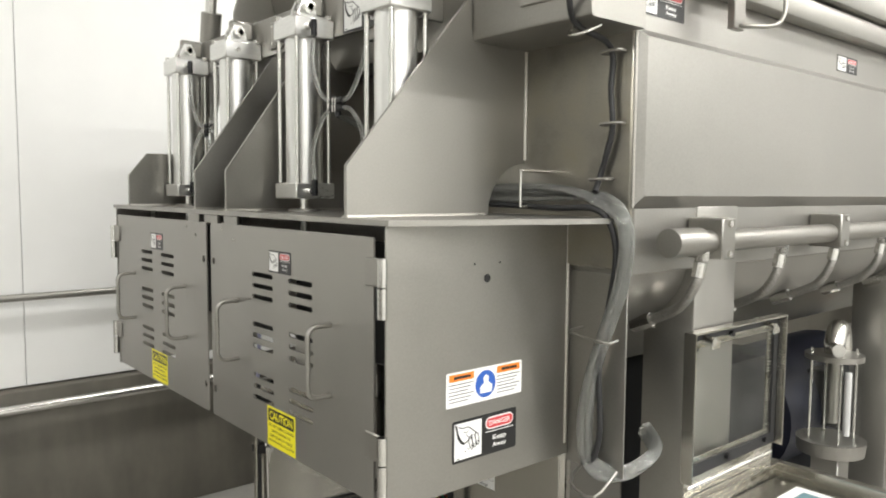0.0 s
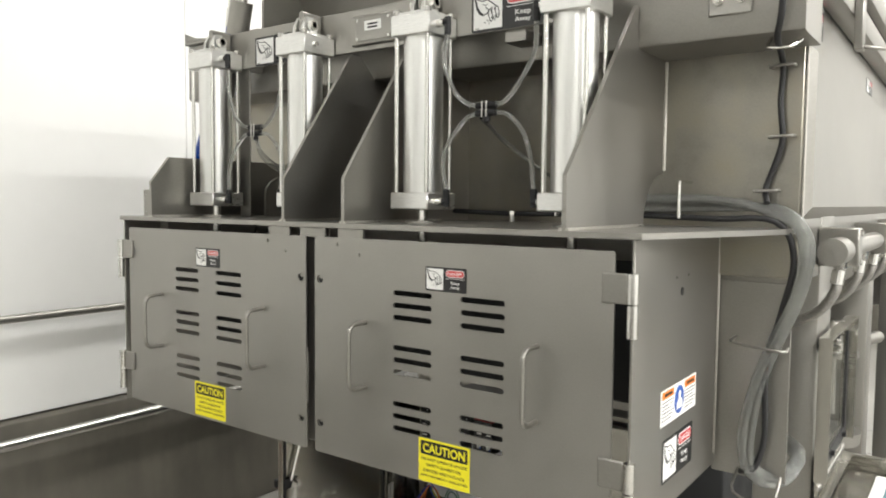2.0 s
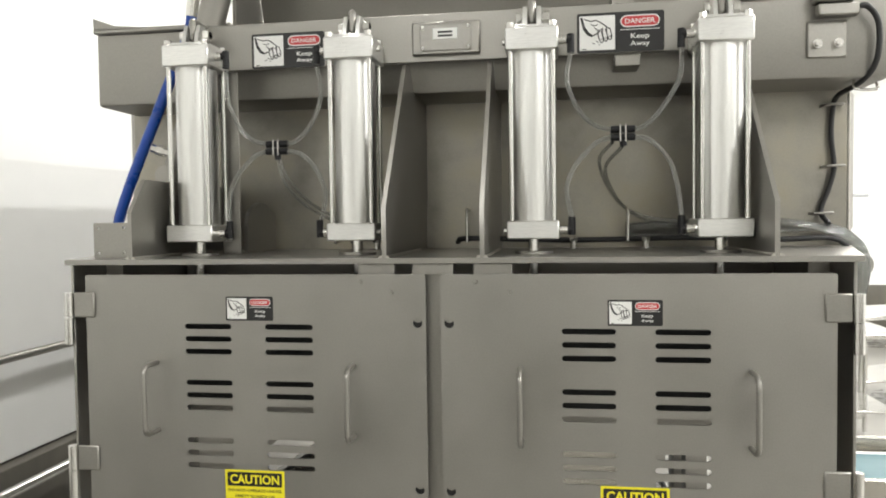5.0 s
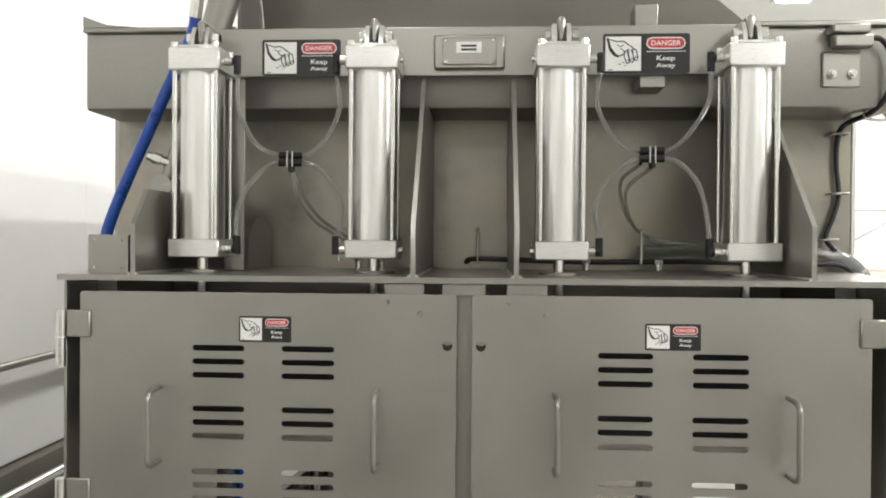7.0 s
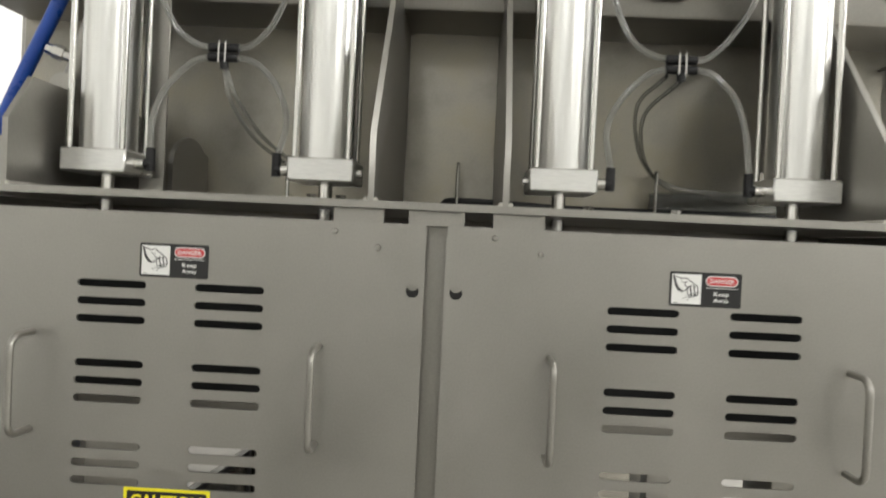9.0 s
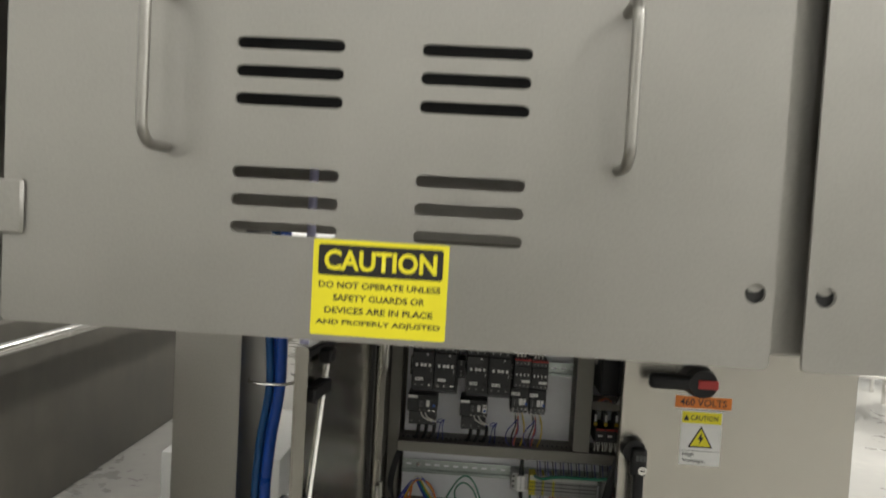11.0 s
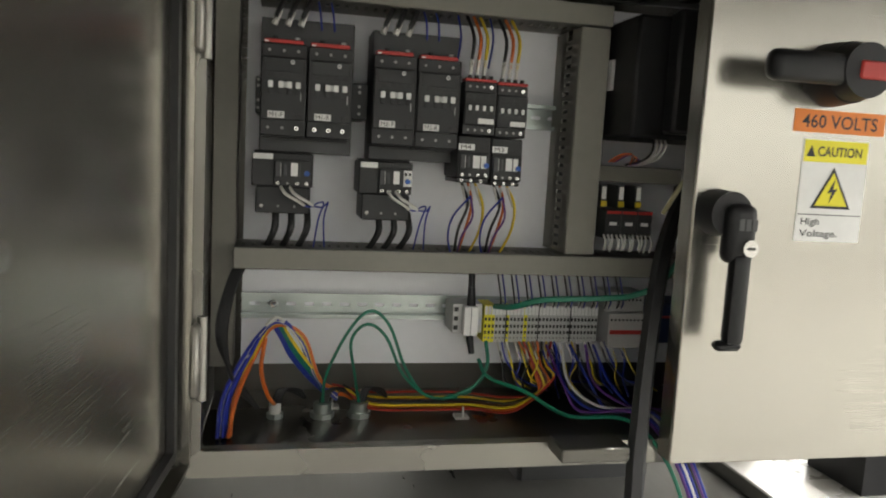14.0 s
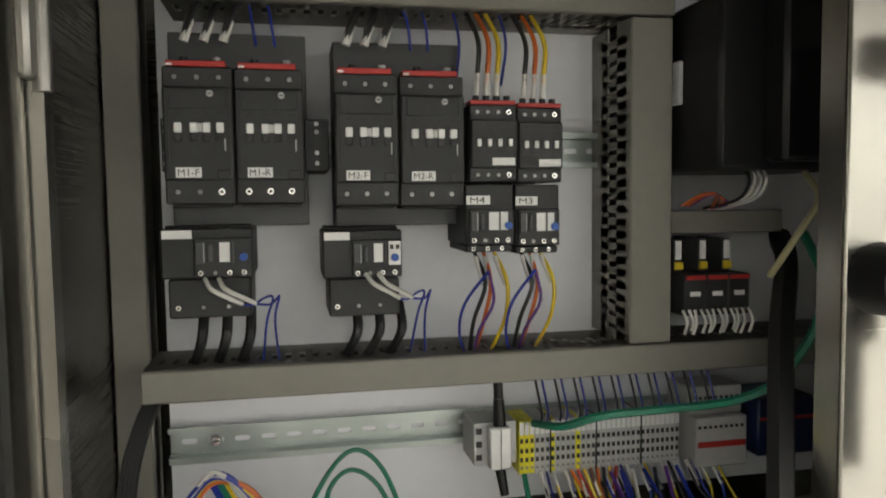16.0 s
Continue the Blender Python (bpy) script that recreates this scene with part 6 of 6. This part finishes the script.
dm = thing("drive_motor", "dark blue gear motor under the mixer", "motor", (0.35, 2.7, 0.0))
part("housing", R((0, -0.4, 0.75), (0, 0.5, 0.75), 0.28, seg=28), material("dark_blue_paint", (0.008, 0.010, 0.022), 0.5, 0.0, 0.06, (40, 40, 40), 0.15, 4.0), dm)
part("foot", B(-0.25, 0.25, -0.35, 0.45, 0.0, 0.5, 0.01), GREY_PLASTIC, dm)
part("terminal_box", B(0.2, 0.4, -0.1, 0.15, 0.7, 0.95, 0.01), GREY_PLASTIC, dm)
part("gearbox_cover", B(-0.28, 0.22, -0.95, -0.42, 0.36, 1.08, 0.02, 2), GREY_PLASTIC, dm, "dark grey gearbox cover")
part("gearbox_foot", B(-0.2, 0.15, -0.9, -0.5, 0.0, 0.3595, 0.01), GREY_PLASTIC, dm)
part("cross_pipe", R((0.45, -0.3, 1.08), (0.62, 0.3, 1.08), 0.03), STEEL, dm)
part("orange_cap", R((0.41, 0.0, 1.10), (0.45, 0.0, 1.10), 0.03), ORANGE, dm)

# ---------------------------------------------------------------- red hose by the curb
rh = thing("red_hose", "thin red hose lying down over the floor by the curb", "hose")
part("hose", S([(-1.93, -0.35, 0.95), (-1.88, -0.36, 0.6), (-1.84, -0.37, 0.3), (-1.80, -0.5, 0.02), (-1.6, -0.9, 0.012)], 0.011, 10), WIRE_RED, rh)

# ---------------------------------------------------------------- distance
fm = thing("distant_machine", "grey round-topped process machine far across the hall", "machine", (5.6, 5.2, 0), "distant machines")
part("drum", R((0, 0, 1.0), (0, 0, 1.5), 0.75, seg=36), FAR_GREY, fm)
part("dome", R((0, 0, 1.5), (0, 0, 1.75), 0.75, 0.35, 36), FAR_GREY, fm)
part("mast", R((0, 0, 1.75), (0, 0, 2.1), 0.12), FAR_GREY, fm)
part("base_frame", B(-0.7, 0.7, -0.7, 0.7, 0.12, 0.99, 0.02), GREY_PLASTIC, fm)
for a in (-0.6, 0.6):
    for b in (-0.6, 0.6):
        part("foot", B(a - 0.06, a + 0.06, b - 0.06, b + 0.06, 0, 0.12, 0.005), WIRE_RED, fm)
for x, y, rz in ((2.2, 4.6, 0), (3.3, 5.8, 20)):
    tr = thing("steel_trolley", "stainless work trolley on four legs across the hall", "trolley", (x, y, 0), "distant machines")
    tr.rotation_euler = (0, 0, radians(rz))
    part("top", B(-0.6, 0.6, -0.35, 0.35, 0.86, 0.9, 0.005), CHROME, tr)
    part("shelf", B(-0.56, 0.56, -0.31, 0.31, 0.3, 0.32, 0.004), CHROME, tr)
    for a in (-0.56, 0.56):
        for b in (-0.31, 0.31):
            part("leg", R((a, b, 0), (a, b, 0.86), 0.018, seg=12), CHROME, tr)

# ---------------------------------------------------------------- under and behind the machine
tray = thing("drip_tray", "wide low stainless drip tray on the floor under the mixer", "drip tray")
# The pan has a dark base colour with broad random stains.
part("pan", B(-0.75, 0.70, 1.25, 3.85, 0.002, 0.012, 0.002), material("dark_tray_steel", (0.10, 0.098, 0.088), 0.38, 0.8, 0.08, (60, 4, 60), 0.3, 3.0, 0.05, 0.12), tray)
for bb in ((0.70, 0.725, 1.25, 3.85), (-0.775, -0.75, 1.25, 3.85), (-0.7495, 0.6995, 1.225, 1.25)):
    part("rim", B(bb[0], bb[1], bb[2], bb[3], 0.0, 0.05, 0.004), STEEL, tray)
strip = whole("floor_channel", B(0.76, 0.90, 1.3, 4.0, 0.0, 0.02, 0.004), STEEL, "flat steel floor channel beside the drip tray", "floor channel")
for k in range(3):
    whole("floor_cable", S([(0.95 + 0.07 * k, 3.6, 0.014), (0.98 + 0.08 * k, 2.8, 0.014), (1.02 + 0.10 * k, 2.2, 0.014), (1.15 + 0.12 * k, 1.7, 0.014), (1.35 + 0.1 * k, 1.35, 0.014)], 0.013 - 0.003 * k, 8, 5), RUBBER, "black cable lying across the pale floor", "cable", "floor cables")
wb = whole("white_crate", B(-1.5, -1.03, 2.0, 2.7, 0.0, 0.27, 0.012, 2), WHITE, "white plastic crate on the floor by the curb", "crate")
bx = thing("black_pedal_box", "black wedge-shaped pedal box on the floor", "pedal box", (1.22, 1.66, 0))
part("wedge", sheet([(-0.2, 0.0), (0.28, 0.0), (0.28, 0.08), (0.0, 0.2), (-0.2, 0.18)], [], lambda u, v, w: (u, w, v), 0.2), BLACK, bx)
part("support_tube", R((-0.17, 0.05, 0.1795), (-0.06, -0.02, 0.36), 0.022, seg=16), CHROME, bx)
part("red_pad", B(0.12, 0.26, 0.02, 0.18, 0.15, 0.175, 0.006), WIRE_RED, bx)

# wall shelf brackets on the back wall
for x, y in ((0.6, 6.0), (1.6, 6.0), (2.6, 6.0), (5.78, 9.7)):
    wsb = thing("wall_bracket", "grey steel shelf bracket with a diagonal strut", "bracket", (x, y, 0.0 if y < 7 else 0.31), "wall brackets")
    part("arm", B(-0.4, 0.6, -0.02, 0.02, 1.95, 1.98, 0.004), FAR_GREY, wsb)
    part("post", B(-0.42, -0.38, -0.02, 0.02, 0.0 if y < 7 else -0.31, 1.949, 0.004), FAR_GREY, wsb)
    part("strut", R((-0.38, 0, 1.5), (0.4, 0, 1.95), 0.018, seg=8), FAR_GREY, wsb)
# cart with a gear motor
ct = thing("motor_cart", "cream steel cart on casters carrying a brown gear motor", "cart", (5.42, 8.3, 0))
CREAM = material("cream_paint", (0.55, 0.52, 0.40), 0.45, 0.0, 0.05, (30, 30, 30), 0.15, 4.0)
BROWN = material("brown_motor_paint", (0.28, 0.22, 0.17), 0.45, 0.0, 0.05, (30, 30, 30), 0.15, 4.0)
part("deck", B(-0.45, 0.45, -0.3, 0.3, 0.95, 1.05, 0.01), CREAM, ct)
for a in (-0.42, 0.36):
    for b in (-0.27, 0.21):
        part("leg", B(a, a + 0.06, b, b + 0.06, 0.14, 0.95, 0.004), CREAM, ct)
        w = part("caster", R((a + 0.03, b, 0.07), (a + 0.03, b + 0.05, 0.07), 0.07, seg=20), RUBBER, ct, "black caster wheel")
        part("hub", R((a + 0.03, b - 0.004, 0.07), (a + 0.03, b + 0.054, 0.07), 0.03, seg=14), CHROME, w)
part("motor", R((-0.55, 0, 1.27), (-0.12, 0, 1.27), 0.19, seg=28), BROWN, ct)
part("motor_foot", B(-0.44, -0.15, -0.15, 0.15, 1.05, 1.12, 0.01), BROWN, ct)
part("shelf", B(-0.40, 0.40, -0.25, 0.25, 0.35, 0.38, 0.004), CREAM, ct)
bn = thing("blue_bin", "blue plastic bin on a low dolly across the hall", "bin", (6.6, 9.1, 0))
part("shell", B(-0.6, 0.6, -0.4, 0.4, 0.2, 1.0, 0.03, 2), material("blue_bin_plastic", (0.10, 0.16, 0.24), 0.45, 0.0, 0.05, (30, 30, 30), 0.1, 4.0), bn)
part("rim", B(-0.64, 0.64, -0.44, 0.44, 1.0, 1.06, 0.012), GREY_PLASTIC, bn)
part("dolly", B(-0.55, 0.55, -0.36, 0.36, 0.0, 0.199, 0.01), GREY_PLASTIC, bn)
yc = thing("tool_case", "black and yellow tool case on the floor", "tool case", (4.42, 5.84, 0))
part("shell", B(-0.35, 0.35, -0.2, 0.2, 0.0, 0.16, 0.015, 2), BLACK, yc)
part("lid", B(-0.35, 0.35, -0.2, 0.2, 0.161, 0.24, 0.015, 2), WIRE_YELLOW, yc)
